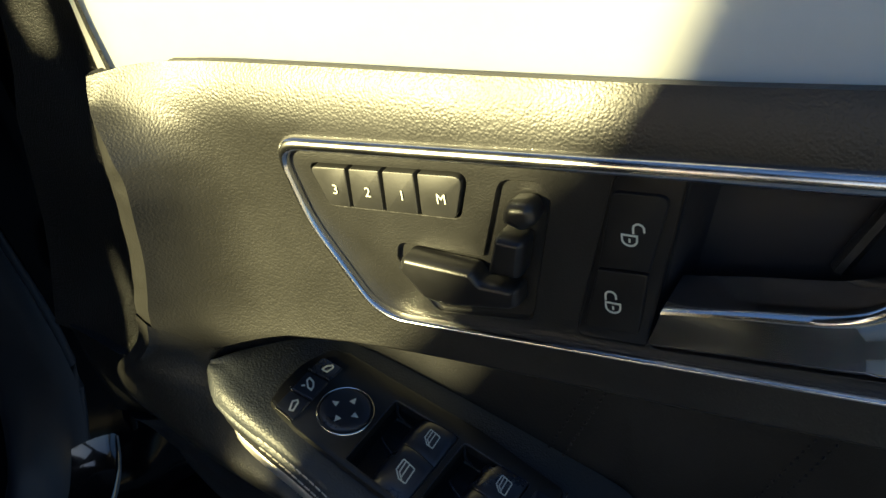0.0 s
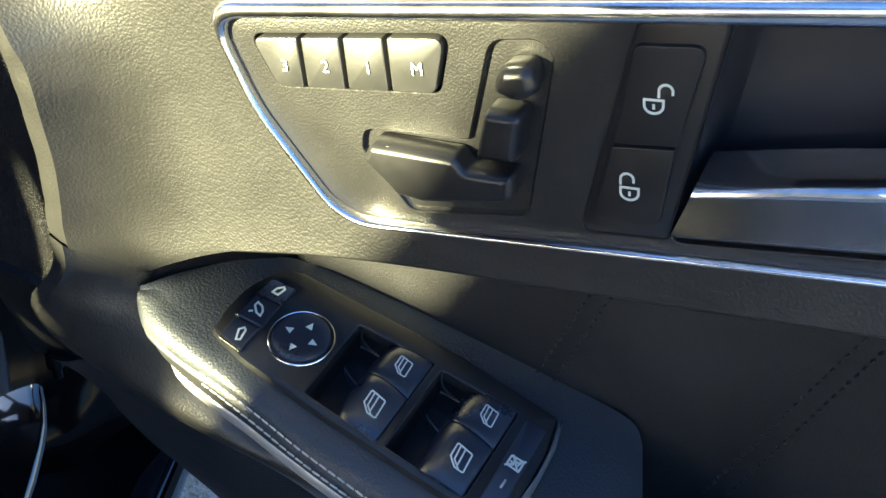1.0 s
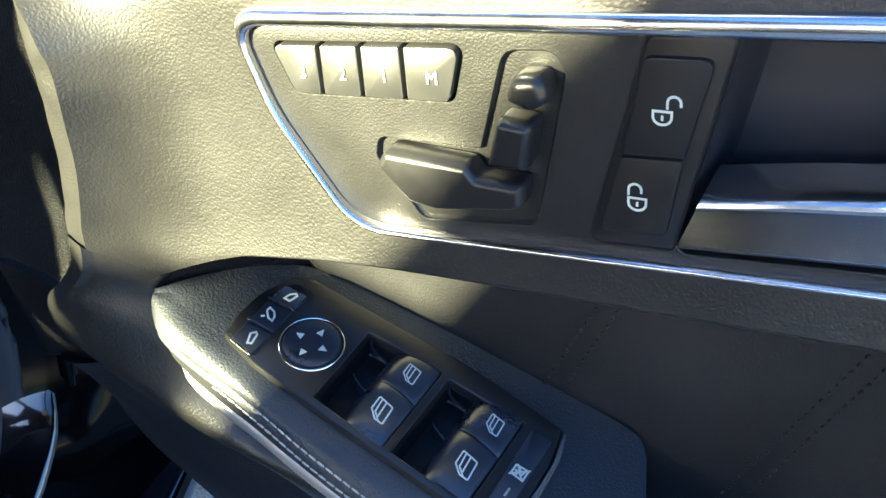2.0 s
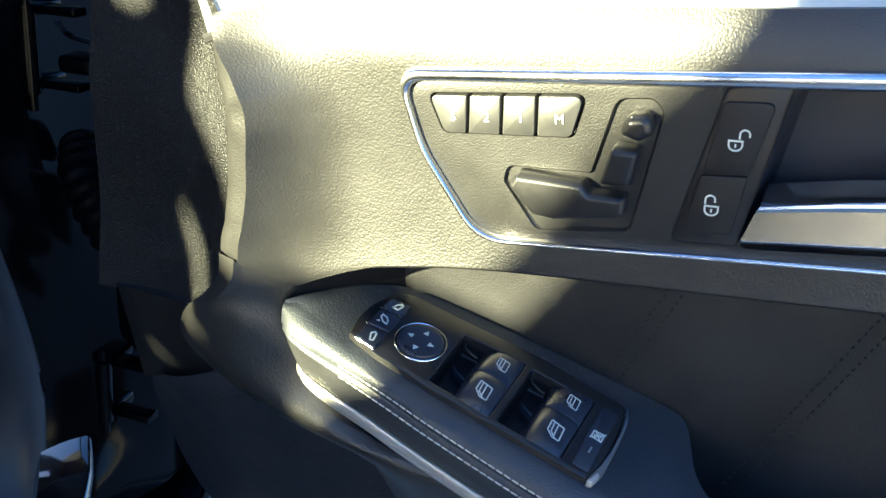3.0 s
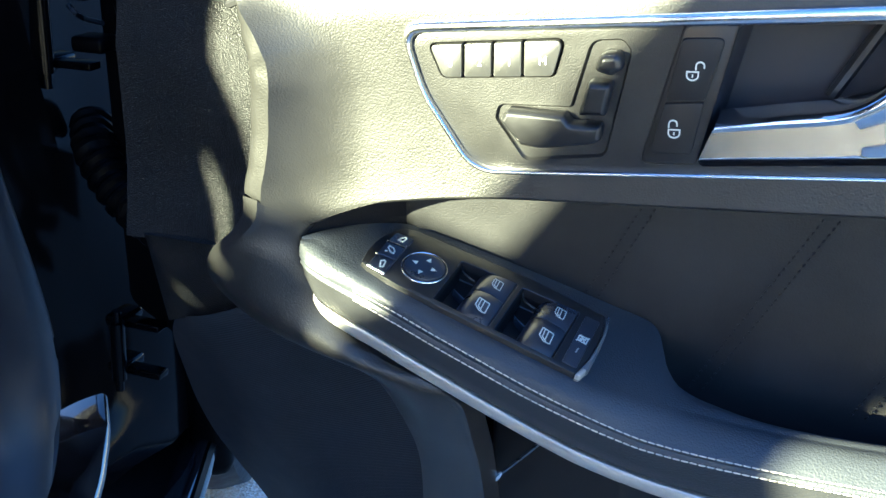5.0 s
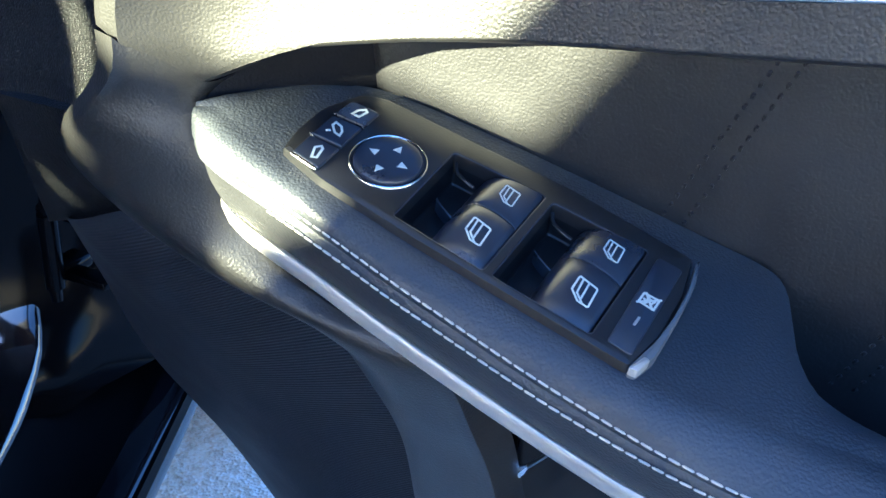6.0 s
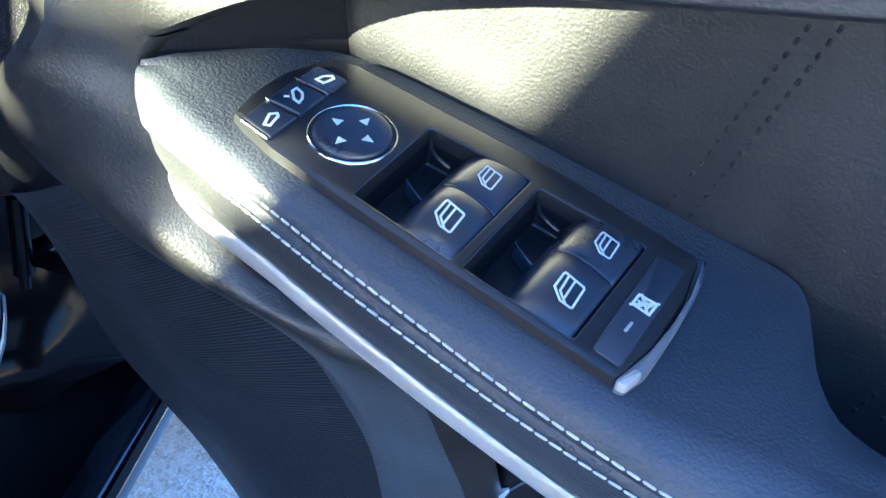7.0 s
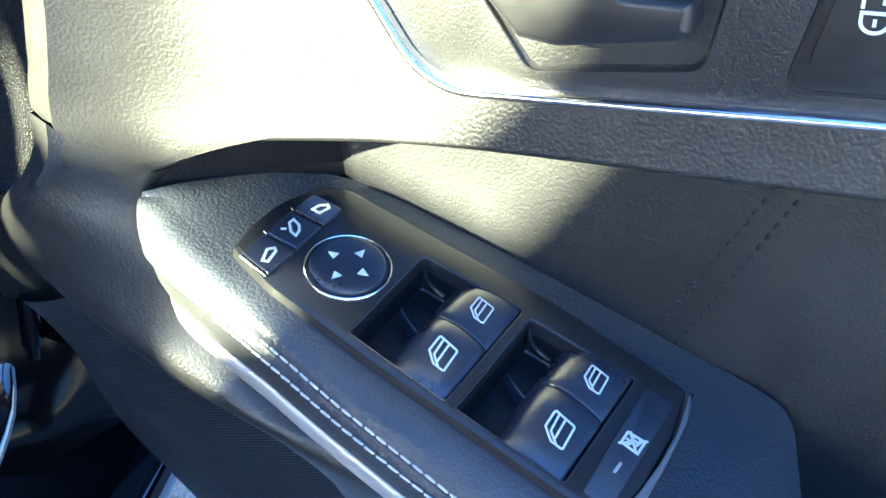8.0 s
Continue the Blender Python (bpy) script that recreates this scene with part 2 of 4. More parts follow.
def stroke(lines, width, z=0.0, thick=0.00015):
    """Printed lines: thin raised ribbons along 2D polylines."""
    bm = bmesh.new()
    for pts in lines:
        P = [Vector(p) for p in pts]
        closed = (P[0] - P[-1]).length < 1e-9
        if closed:
            P = P[:-1]
        n = len(P)
        L, R = [], []
        for i, p in enumerate(P):
            a = P[i] - P[i - 1] if (i or closed) else P[1] - P[0]
            b = P[(i + 1) % n] - P[i] if (i < n - 1 or closed) else a
            t = a.normalized() + b.normalized()
            t = t.normalized() if t.length > 1e-6 else a.normalized()
            m = Vector((-t.y, t.x)) * (width / 2) / max(0.6, Vector((-t.y, t.x)).dot(Vector((-a.normalized().y, a.normalized().x))))
            L.append(p + m), R.append(p - m)
        loops = [[(q.x, q.y, z) for q in L], [(q.x, q.y, z + thick) for q in L], [(q.x, q.y, z + thick) for q in R], [(q.x, q.y, z) for q in R]]
        rows = [[bm.verts.new(q) for q in l] for l in loops]
        for a, b in zip(rows, rows[1:]):
            for i in range(n if closed else n - 1):
                bm.faces.new((a[i], a[(i + 1) % n], b[(i + 1) % n], b[i]))
    return bm


def shaped(bm, m):
    bm.transform(m)
    return bm


def box(x0, x1, y0, y1, z0, z1, bev=0.0):
    bm = bmesh.new()
    bmesh.ops.create_cube(bm, size=1)
    for v in bm.verts:
        v.co = Vector(((x0 + x1) / 2 + v.co.x * (x1 - x0), (y0 + y1) / 2 + v.co.y * (y1 - y0), (z0 + z1) / 2 + v.co.z * (z1 - z0)))
    if bev:
        bmesh.ops.bevel(bm, geom=bm.edges[:], offset=bev, segments=3, affect="EDGES", profile=0.5)
    return bm


def axes(origin, x, y, z):
    m = Matrix.Identity(4)
    for k, v in enumerate((x, y, z, origin)):
        m[0][k], m[1][k], m[2][k] = v
    return m


def v2(*pairs):
    return [Vector(p) for p in pairs]


# ---- ground ----
bm = bmesh.new()
bmesh.ops.create_grid(bm, x_segments=8, y_segments=8, size=60)
tagged(part("ground", bm, GROUND, None), "pale grey frosty asphalt ground beside the car", "ground", kind="structure")

# ---- the open front door of the car ----
door = thing("car_door", (-0.1, 0.42, 0.30), "open front car door with black trim, chrome accents and switches", "car door")

# frame of the inlay: x along the door, y up, z towards the cabin
LEAN = 0.114


def on_inlay(p):
    """From the flat drawing of the inlay to the door: it leans out and widens a little towards its foot."""
    u, v, w = p.x, p.y, (p.z if len(p) > 2 else 0.0)
    low = 0.945 - v
    z = 0.945 - 1.07 * low
    return Vector((u + (u + 0.044) * 0.408 * low, 0.318 + LEAN * (0.945 - z) - w, z - LEAN * w))


def inlaid(bm):
    for v in bm.verts:
        v.co = on_inlay(v.co)
    return bm


INLAY = rounded([(-0.284, 0.948, 0.010), (-0.2690, 0.911, 0.07), (-0.2345, 0.8675, 0.028), (-0.004, 0.892, 0.012), (0.042, 0.981, 0.012)], 12)


EDGE_LINE = [(-0.3485, 0.8150), (-0.34, 0.8207), (-0.325, 0.8288), (-0.31, 0.8340), (-0.29, 0.8387), (-0.26, 0.8447), (-0.23, 0.8490), (-0.19, 0.8530), (-0.15, 0.8565), (0.0, 0.870), (0.36, 0.905)]


def trim_depth(x, z):
    """How far out the inner skin of the door lies."""
    y = smooth_at([(0.80, 0.3330), (0.835, 0.3296), (0.868, 0.3264), (0.89, 0.3243), (0.92, 0.3209), (0.945, 0.318), (0.960, 0.3164), (0.975, 0.3156), (1.02, 0.3150)], z)
    v = max(0.0, min(1.0, (z - (0.9705 + 0.0864 * x)) / 0.032))
    y += 0.0062 * v * v
    swell = max(0.0, min(1.0, 1 - (z - smooth_at(EDGE_LINE, x)) / 0.060))
    y -= 0.0042 * swell * swell
    u = max(0.0, min(1.2, (-0.302 - x) / 0.062))
    return y - 0.021 * u ** 2.3 * smooth_at([(0.80, 0.1), (0.815, 0.40), (0.83, 0.7), (0.84, 0.82), (0.855, 1.03), (0.875, 1.23), (0.895, 1.43), (0.91, 1.62), (0.925, 1.50), (0.94, 0.94), (0.955, 0.44), (0.965, 0.35), (0.98, 0.3)], z)


def split_loop(loop, corners, counts):
    """Cuts a closed outline at the points nearest to the corners, and samples every side evenly."""
    at = [min(range(len(loop)), key=lambda i: (loop[i] - Vector(c)).length) for c in corners]
    sides = []
    for k, n in enumerate(counts):
        i, j = at[k], at[(k + 1) % len(at)]
        run = loop[i:j + 1] if i < j else loop[i:] + loop[:j + 1]
        sides.append(evenly(run, n + 1)[:-1])
    return sum(sides, [])


COUNTS = (64, 70, 16, 70)
foot = [on_inlay(p) for p in INLAY]
foot = [Vector((p.x, p.z)) for p in foot]
inner = split_loop(foot, [(-0.284, 0.948), (-0.240, 0.862), (-0.004, 0.888), (0.042, 0.984)], COUNTS)
left = spline([(-0.384, 0.964), (-0.3804, 0.955), (-0.367, 0.940), (-0.3585, 0.925), (-0.3570, 0.910), (-0.3593, 0.895), (-0.362, 0.875), (-0.3664, 0.855), (-0.3705, 0.842), (-0.373, 0.830)], 53)[:-1]
JOIN = [Vector((-0.373, 0.830)).lerp(Vector((-0.3485, 0.8150)), k / 12) for k in range(12)]
bottom = spline(EDGE_LINE[:6], 36)[:-1] + spline(EDGE_LINE[5:], 36)[:-1]
right = spline([(0.36, 0.905), (0.37, 0.96), (0.36, 1.028)], 17)[:-1]
top = spline([(0.36, 1.028), (0.0, 1.0025), (-0.04, 0.999), (-0.106, 0.9924), (-0.194, 0.985), (-0.272, 0.979), (-0.328, 0.9745), (-0.358, 0.971), (-0.384, 0.964)], 71)[:-1]
outer = left + JOIN + bottom + right + top
loops = [[(p.x, trim_depth(p.x, p.y) + 0.008, p.y) for p in inset(inner, 0.003)]]
STEPS = 22
for k in range(STEPS + 1):
    loops.append([(q.x, trim_depth(q.x, q.y), q.y) for q in (a.lerp(b, k / STEPS) for a, b in zip(inner, outer))])
# rolled lip round the rim
normals = [(b - a).normalized() for a, b in zip(outer, inset(outer, -0.01))]
FLANGE = ((0.04, 0.01), (0.12, 0.03), (0.5, 0.10), (0.85, 0.20), (0.96, 0.36), (1.0, 0.80), (1.0, 5.2))
ROLL = ((0.10, 0.03), (0.33, 0.14), (0.60, 0.36), (0.82, 0.66), (0.95, 1.05), (1.0, 1.6), (1.0, 5.2))
for (fw, fd), (rw, rd) in zip(FLANGE, ROLL):
    loop = []
    for i, (p, nrm) in enumerate(zip(outer, normals)):
        joint = max(0.0, min(1.0, (i - 62) / 5)) if i >= 52 else 1.0
        front = max(0.0, -nrm.x) ** 1.5 * max(0.0, min(1.0, (-0.338 - p.x) / 0.018)) * joint
        over = max(0.0, nrm.y)
        wide, deep = rw + (fw - rw) * front, rd + (fd - rd) * front
        under = max(0.0, -nrm.y) * (1 - front)
        taper = max(0.15, min(1.0, (0.961 - p.y) / 0.02)) if front > 0.05 else 1.0
        reach = (0.0048 * taper + 0.0105 * front * taper - 0.005 * over * (1 - front) - 0.0020 * under) * joint
        q = p + nrm * reach * wide
        w = min(1.0, 1.5 * over) if fd > 2 else 0.0
        deep_y, drop = deep * (1 - w) + 1.3 * w, 0.03 * w
        loop.append((q.x, trim_depth(p.x, p.y) + (0.0005 + 0.0085 * joint + 0.004 * front - 0.0025 * under * joint) * deep_y * (1 - 0.6 * over * (1 - front)), q.y - drop))
    loops.append(loop)
bm = bmesh.new()
ring_strip(bm, loops)
part("upper_trim", bm, LEATHER, door, "pebbled black vinyl upper door trim")

# front of the trim, round the nose of the armrest and on below it
rim_out = spline([(-0.3870, 0.3105, 0.833), (-0.3885, 0.3110, 0.820), (-0.3990, 0.3120, 0.806), (-0.417, 0.3155, 0.789), (-0.424, 0.322, 0.768), (-0.412, 0.334, 0.742), (-0.385, 0.344, 0.720), (-0.345, 0.350, 0.708), (-0.316, 0.354, 0.694), (-0.303, 0.366, 0.664), (-0.295, 0.384, 0.620), (-0.301, 0.412, 0.550)], 60)
rim_in = spline([(-0.3485, trim_depth(-0.3485, 0.8150), 0.8150), (-0.3550, 0.3240, 0.809), (-0.3580, 0.3260, 0.800), (-0.3560, 0.3270, 0.788), (-0.353, 0.329, 0.773), (-0.348, 0.334, 0.757), (-0.335, 0.337, 0.738), (-0.305, 0.336, 0.722), (-0.270, 0.334, 0.712), (-0.250, 0.336, 0.699), (-0.247, 0.356, 0.660), (-0.248, 0.382, 0.615), (-0.250, 0.412, 0.548)], 60)
rows = [[p + Vector((0.002, 0.018, 0.0)) for p in rim_out], [p + Vector((0.0005, 0.004, 0.0)) for p in rim_out]]
for k in range(19):
    u = k / 18
    row = []
    for i, (a, b) in enumerate(zip(rim_out, rim_in)):
        f = i / 59
        # a flange along the front, then the skin, which swells towards the cabin
        crest = a + Vector((0.0115 * (1 - f) ** 3 + 0.004, -0.004 * (1 - f) ** 2 - 0.002, 0.0))
        p = a.lerp(crest, u / 0.2) if u < 0.2 else crest.lerp(b, (u - 0.2) / 0.8)
        p.y -= 0.009 * math.sin(max(0.0, (u - 0.2) / 0.8) * math.pi) * smooth_at([(0, 0.0), (0.12, 0.55), (0.3, 0.9), (1, 0.5)], f)
        if u >= 0.2:
            w = max(0.0, 1 - f / 0.10)
            q = Vector((-0.373, 0.830)).lerp(Vector((-0.3485, 0.8150)), (u - 0.2) / 0.8)
            top = Vector((q.x, trim_depth(q.x, q.y), q.y))
            p = p.lerp(Vector((p.x, trim_depth(p.x, p.z), p.z)), w) if i else top
        row.append(p)
    rows.append(row)
for dx, dy, dz in ((0.0016, 0.0016, -0.0006), (0.0024, 0.006, -0.0012), (0.0028, 0.03, -0.002)):
    rows.append([p + Vector((dx, dy, dz)) for p in rim_in])
part("front_trim", grid(rows), LEATHER, door, "pebbled black vinyl trim round the armrest nose")

# forward cover beside the hinge side of the door
rows = []
for z in [0.775 + 0.0225 * k for k in range(19)]:
    row = []
    x1 = smooth_at([(0.775, -0.410), (0.80, -0.393), (0.84, -0.372), (0.93, -0.375), (0.96, -0.397), (1.20, -0.47)], z)
    for k in range(13):
        x = x1 + (-0.507 - x1) * k / 12
        row.append((x, smooth_at([(0.92, 0.322), (0.955, 0.334), (1.2, 0.336)], z) + 0.030 * ((x1 - x) / 0.12) + 0.004 * math.sin(k / 12 * math.pi), z - 0.010 * (0 if z > 0.8 else k / 12 - 1)))
    row.append((-0.512, row[-1][1] + 0.012, row[-1][2]))
    row.append((-0.512, row[-1][1] + 0.10, row[-1][2]))
    rows.append(row)
part("front_cover", grid(rows), HARD, door, "rough black plastic cover towards the hinges")
rows = []
for k in range(9):
    u = k / 8
    a = Vector((-0.422, 0.324, 0.789)).lerp(Vector((-0.402, 0.343, 0.737)), u)
    b = Vector((-0.489, 0.343, 0.780)).lerp(Vector((-0.489, 0.362, 0.704)), u)
    row = [a + Vector((0.012, 0.008, 0))] + [a.lerp(b, j / 8) + Vector((0, -0.005 * math.sin(u * math.pi) * math.sin(j / 8 * math.pi), 0)) for j in range(9)]
    row.append(b + Vector((-0.006, 0.008, 0)))
    row.append(b + Vector((-0.006, 0.09, 0)))
    rows.append(row)
rows.insert(0, [Vector(p) + Vector((0, 0.012, 0.003)) for p in rows[0]])
part("lower_cover", grid(rows), HARD, door, "smooth black plastic corner cover")

# ribbed lower trim
LEFT_RIM = [(-0.489, 0.372, 0.706), (-0.520, 0.408, 0.665), (-0.529, 0.432, 0.620), (-0.529, 0.447, 0.580), (-0.525, 0.464, 0.540), (-0.516, 0.483, 0.500), (-0.497, 0.502, 0.450), (-0.45, 0.520, 0.36)]
RIGHT_RIM = [(-0.408, 0.337, 0.739), (-0.385, 0.347, 0.718), (-0.345, 0.353, 0.706), (-0.313, 0.358, 0.692), (-0.300, 0.370, 0.662), (-0.292, 0.388, 0.618), (-0.298, 0.416, 0.548), (-0.30, 0.44, 0.46)]


la, lb = spline(LEFT_RIM, 400), spline(RIGHT_RIM + [(-0.30, 0.46, 0.36)], 400)


def along(line, f):
    k = min(398, int(f * 399))
    return line[k].lerp(line[k + 1], f * 399 - k)


# the ribs stand square to the rear edge and fade towards the front
RIBS = 215
rows = []
for k in range(RIBS * 6 + 1):
    f = k / (RIBS * 6)
    b = along(lb, f)
    a = along(la, 0.25 * (1 - math.exp(-14 * f)) + 0.75 * f)
    rib = 0.00030 * math.sin(k * math.pi / 3) * max(0.0, min(1.0, f / 0.03))
    row = [a + Vector((0.004, 0.04, 0)), a + Vector((0, 0.006, 0))]
    for j in range(17):
        u = j / 16
        row.append(a.lerp(b, u) + Vector((0, -0.012 * math.sin(u * math.pi) + rib * max(0.0, min(1.0, 2.2 * u - 0.5)), 0.002 * u)))
    row += [b + Vector((0.004, 0.010, 0)), b + Vector((0.004, 0.08, 0))]
    rows.append(row)
part("lower_trim", grid(rows), RIB, door, "finely ribbed dark grey plastic lower door trim")

# shell of the door: painted outside, dark inside
SHELL = axes((0, 0.575, 0), (1, 0, 0), (0, 0, 1), (0, -1, 0))
part("door_shell", shaped(plate(rounded([(-0.655, 0.945, 0.01), (-0.655, 0.62, 0.02), (-0.535, 0.55, 0.03), (-0.49, 0.47, 0.03), (-0.43, 0.38, 0.03), (-0.34, 0.31, 0.03), (0.62, 0.30, 0.02), (0.62, 0.945, 0.02)], 5), 0.0, 0.05, 0.008, closed=True), SHELL), SHADE_BLACK, door, "black painted outer door shell")
part("inner_panel", box(-0.26, 0.60, 0.45, 0.50, 0.34, 0.93, 0.006), WELL, door)

# misted window
bm = bmesh.new()
ring_strip(bm, [[(-0.404, 0.3365, 0.945), (-0.300, 0.333, 0.955), (0.0, 0.331, 0.98), (0.50, 0.331, 1.02)], [(-0.47, 0.3380, 1.15), (-0.30, 0.336, 1.20), (0.0, 0.336, 1.25), (0.50, 0.334, 1.30)], [(-0.47, 0.342, 1.15), (-0.30, 0.340, 1.20), (0.0, 0.340, 1.25), (0.50, 0.338, 1.30)], [(-0.404, 0.3405, 0.945), (-0.300, 0.337, 0.955), (0.0, 0.335, 0.98), (0.50, 0.335, 1.02)]], closed=False)
pane = part("window_pane", bm, GLASS, door, "misted side window glass", smooth=False)
part("window_seal", tube(spline([(-0.400, 0.328, 0.948), (-0.372, 0.320, 0.958), (-0.30, 0.3235, 0.971), (-0.19, 0.3245, 0.9805), (0.0, 0.325, 0.998), (0.36, 0.3265, 1.0235)], 40), 0.0026, 6), RUBBER, door)

# ---- inlay with its chrome surround ----
chrome_in = rounded([(-0.2785, 0.9425, 0.0085), (-0.2650, 0.9115, 0.07), (-0.2327, 0.8710, 0.026), (-0.0055, 0.8948, 0.011), (0.037, 0.9725, 0.010)], 12)
bm = bmesh.new()
profile = [[(p.x, p.y, -0.006) for p in INLAY]]
for k in range(11):
    u, w = 0.5 - 0.5 * math.cos(k / 10 * math.pi), 0.0036 * math.sin(k / 10 * math.pi)
    profile.append([(a.x + (b.x - a.x) * u, a.y + (b.y - a.y) * u, 0.0004 + w) for a, b in zip(INLAY, chrome_in)])
profile.append([(p.x, p.y, -0.004) for p in chrome_in])
ring_strip(bm, profile)
part("chrome_trim", inlaid(bm), SATIN, door, "polished chrome trim strip")

HOLE = rounded([(-0.0985, 0.9595, 0.004), (-0.1120, 0.8865, 0.004), (-0.010, 0.8995, 0.008), (0.031, 0.9695, 0.006)], 6)
SEAT_REC = rounded([(-0.2225, 0.9085, 0.006), (-0.2235, 0.9005, 0.003), (-0.205, 0.8785, 0.006), (-0.160, 0.886, 0.006), (-0.1515, 0.943, 0.006), (-0.157, 0.9485, 0.006), (-0.1735, 0.9465, 0.007), (-0.1815, 0.911, 0.002)], 5)
MEM = rounded([(-0.2655, 0.9373, 0.003), (-0.2560, 0.9201, 0.005), (-0.1918, 0.9265, 0.004), (-0.1877, 0.9461, 0.004)], 6)
panel = part("inlay_panel", inlaid(plate(inset(chrome_in, -0.0008), -0.004, 0.0, 0.0003, [HOLE, inset(SEAT_REC, 0.0), inset(MEM, -0.0006)])), PLASTIC, door, "satin black inlay panel")
part("handle_recess", inlaid(bowl(inset(HOLE, -0.0005), -0.001, -0.030, 0.006)), RECESS, door, "deep black recess behind the door handle")
part("seat_recess", inlaid(bowl(inset(SEAT_REC, -0.0004), -0.0005, -0.0022, 0.0014)), PLASTIC, door)
part("memory_recess", inlaid(bowl(inset(MEM, -0.001), -0.002, -0.006, 0.0002)), WELL, door)
part("recess_rib", tube([on_inlay(Vector((-0.0265, 0.966, -0.0245))), on_inlay(Vector((-0.0505, 0.922, -0.0245)))], 0.0036, 8), PLASTIC, door)


def lettering(text, size, m, parent, name):
    c = bpy.data.curves.new(name, "FONT")
    c.body, c.size, c.extrude, c.align_x, c.align_y = text, size, 0.00008, "CENTER", "CENTER"
    tmp = new(name, c)
    bpy.context.view_layer.update()
    me = bpy.data.meshes.new_from_object(tmp.evaluated_get(bpy.context.evaluated_depsgraph_get()))
    bpy.data.objects.remove(tmp)
    me.transform(m)
    for v in me.vertices:
        v.co = on_inlay(v.co)
    me.materials.append(WHITE)
    ob = new(name, me)
    ob.parent = parent
    return ob


# memory buttons, cut from one block
cuts_top = [-0.2655, -0.2446, -0.2276, -0.2106, -0.1877]
cuts_low = [-0.2560, -0.2436, -0.2266, -0.2094, -0.1918]


def mem_edge(x, top):
    return (0.9373 + (x + 0.2655) * 0.1131) if top else (0.9201 + (x + 0.2560) * 0.0997)


for k, sign in enumerate("321M"):
    g = 0.0005
    a, b, c, d = cuts_top[k] + g, cuts_top[k + 1] - g, cuts_low[k + 1] - g, cuts_low[k] + g
    r0, r3 = (0.003, 0.005) if k == 0 else (0.0012, 0.0012)
    r1, r2 = (0.004, 0.004) if k == 3 else (0.0012, 0.0012)
    shape = rounded([(a, mem_edge(a, 1), r0), (d, mem_edge(d, 0), r3), (c, mem_edge(c, 0), r2), (b, mem_edge(b, 1), r1)], 5)
    ob = part("memory_button", inlaid(plate(inset(shape, 0.0003), -0.005, 0.0018, 0.0006)), KEY, door, "black seat memory button with white mark")
    cx = (a + b + c + d) / 4 + 0.0012
    lettering(sign, 0.0062, pose(cx, (mem_edge(cx, 1) + mem_edge(cx, 0)) / 2 - 0.001, 0.0022, 0, 0, 6), ob, "letter" if sign == "M" else "numeral")


# seat adjuster: cushion, backrest and headrest shaped knobs
def knob(name, corners, height, label, dome=1.0):
    loop = rounded(corners, 6)
    bm = bmesh.new()
    levels = [(-0.001, 0.0004), (height * 0.50, 0.0), (height * 0.72, 0.0003), (height * 0.86, 0.0009), (height * 0.95, 0.0017), (height * 0.99, 0.0024), (height, 0.0029)]
    rows = ring_strip(bm, [[(p.x, p.y, w) for p in inset(loop, d * dome)] for w, d in levels])
    edges = [bm.edges.get((rows[-1][i], rows[-1][i - 1])) for i in range(len(loop))]
    bmesh.ops.triangle_fill(bm, use_beauty=True, use_dissolve=False, edges=edges)
    return part(name, inlaid(bm), KNOB, door, label)


knob("cushion_switch", [(-0.2192, 0.9020, 0.003), (-0.2060, 0.8895, 0.004), (-0.1950, 0.8888, 0.004), (-0.1660, 0.8945, 0.003), (-0.1622, 0.8970, 0.002), (-0.1624, 0.9052, 0.002), (-0.1793, 0.9046, 0.003), (-0.1830, 0.9088, 0.003), (-0.2155, 0.9085, 0.003)], 0.0095, "seat cushion shaped adjuster knob")
knob("backrest_switch", [(-0.1757, 0.9095, 0.002), (-0.1608, 0.9105, 0.002), (-0.1585, 0.9278, 0.003), (-0.1718, 0.9278, 0.003)], 0.0105, "backrest shaped adjuster knob")
knob("headrest_switch", [(-0.1695, 0.9335, 0.003), (-0.1600, 0.9312, 0.003), (-0.1535, 0.9355, 0.004), (-0.1560, 0.9440, 0.005), (-0.1670, 0.9422, 0.005)], 0.0100, "rounded headrest shaped adjuster knob", 1.35)

# central locking
BEZEL = rounded([(-0.1258, 0.9572, 0.004), (-0.1410, 0.8850, 0.004), (-0.1122, 0.8880, 0.002), (-0.0992, 0.9595, 0.001)], 5)
bezel = part("lock_bezel", inlaid(plate(BEZEL, -0.002, 0.0006, 0.0004)), KNOB, door, "satin black surround of the locking buttons")
part("bezel_groove", inlaid(tube([(p.x, p.y, 0.0002) for p in BEZEL], 0.00065, 6)), WELL, bezel)


def arc(cx, cy, rx, ry, a0, a1, n=10):
    return [(cx + rx * math.cos(radians(a0 + (a1 - a0) * k / n)), cy + ry * math.sin(radians(a0 + (a1 - a0) * k / n))) for k in range(n + 1)]


def padlock(open_):
    w, h = 0.0029, 0.0042
    body = [(-w, 0.0), (w, 0.0), (w, -0.0018)] + arc(0, -0.0018, w, 0.0024, 0, -180)[1:] + [(-w, 0.0)]
    dx = 0.0036 if open_ else -0.0008
    bow = [(dx + 0.0021, 0.0018), (dx + 0.0021, 0.0030)] + arc(dx, 0.0030, 0.0021, 0.0019, 0, 180)[1:] + [(dx - 0.0021, 0.0008)]
    return [body, bow, [(0, -0.0012), (0, -0.0029)]]


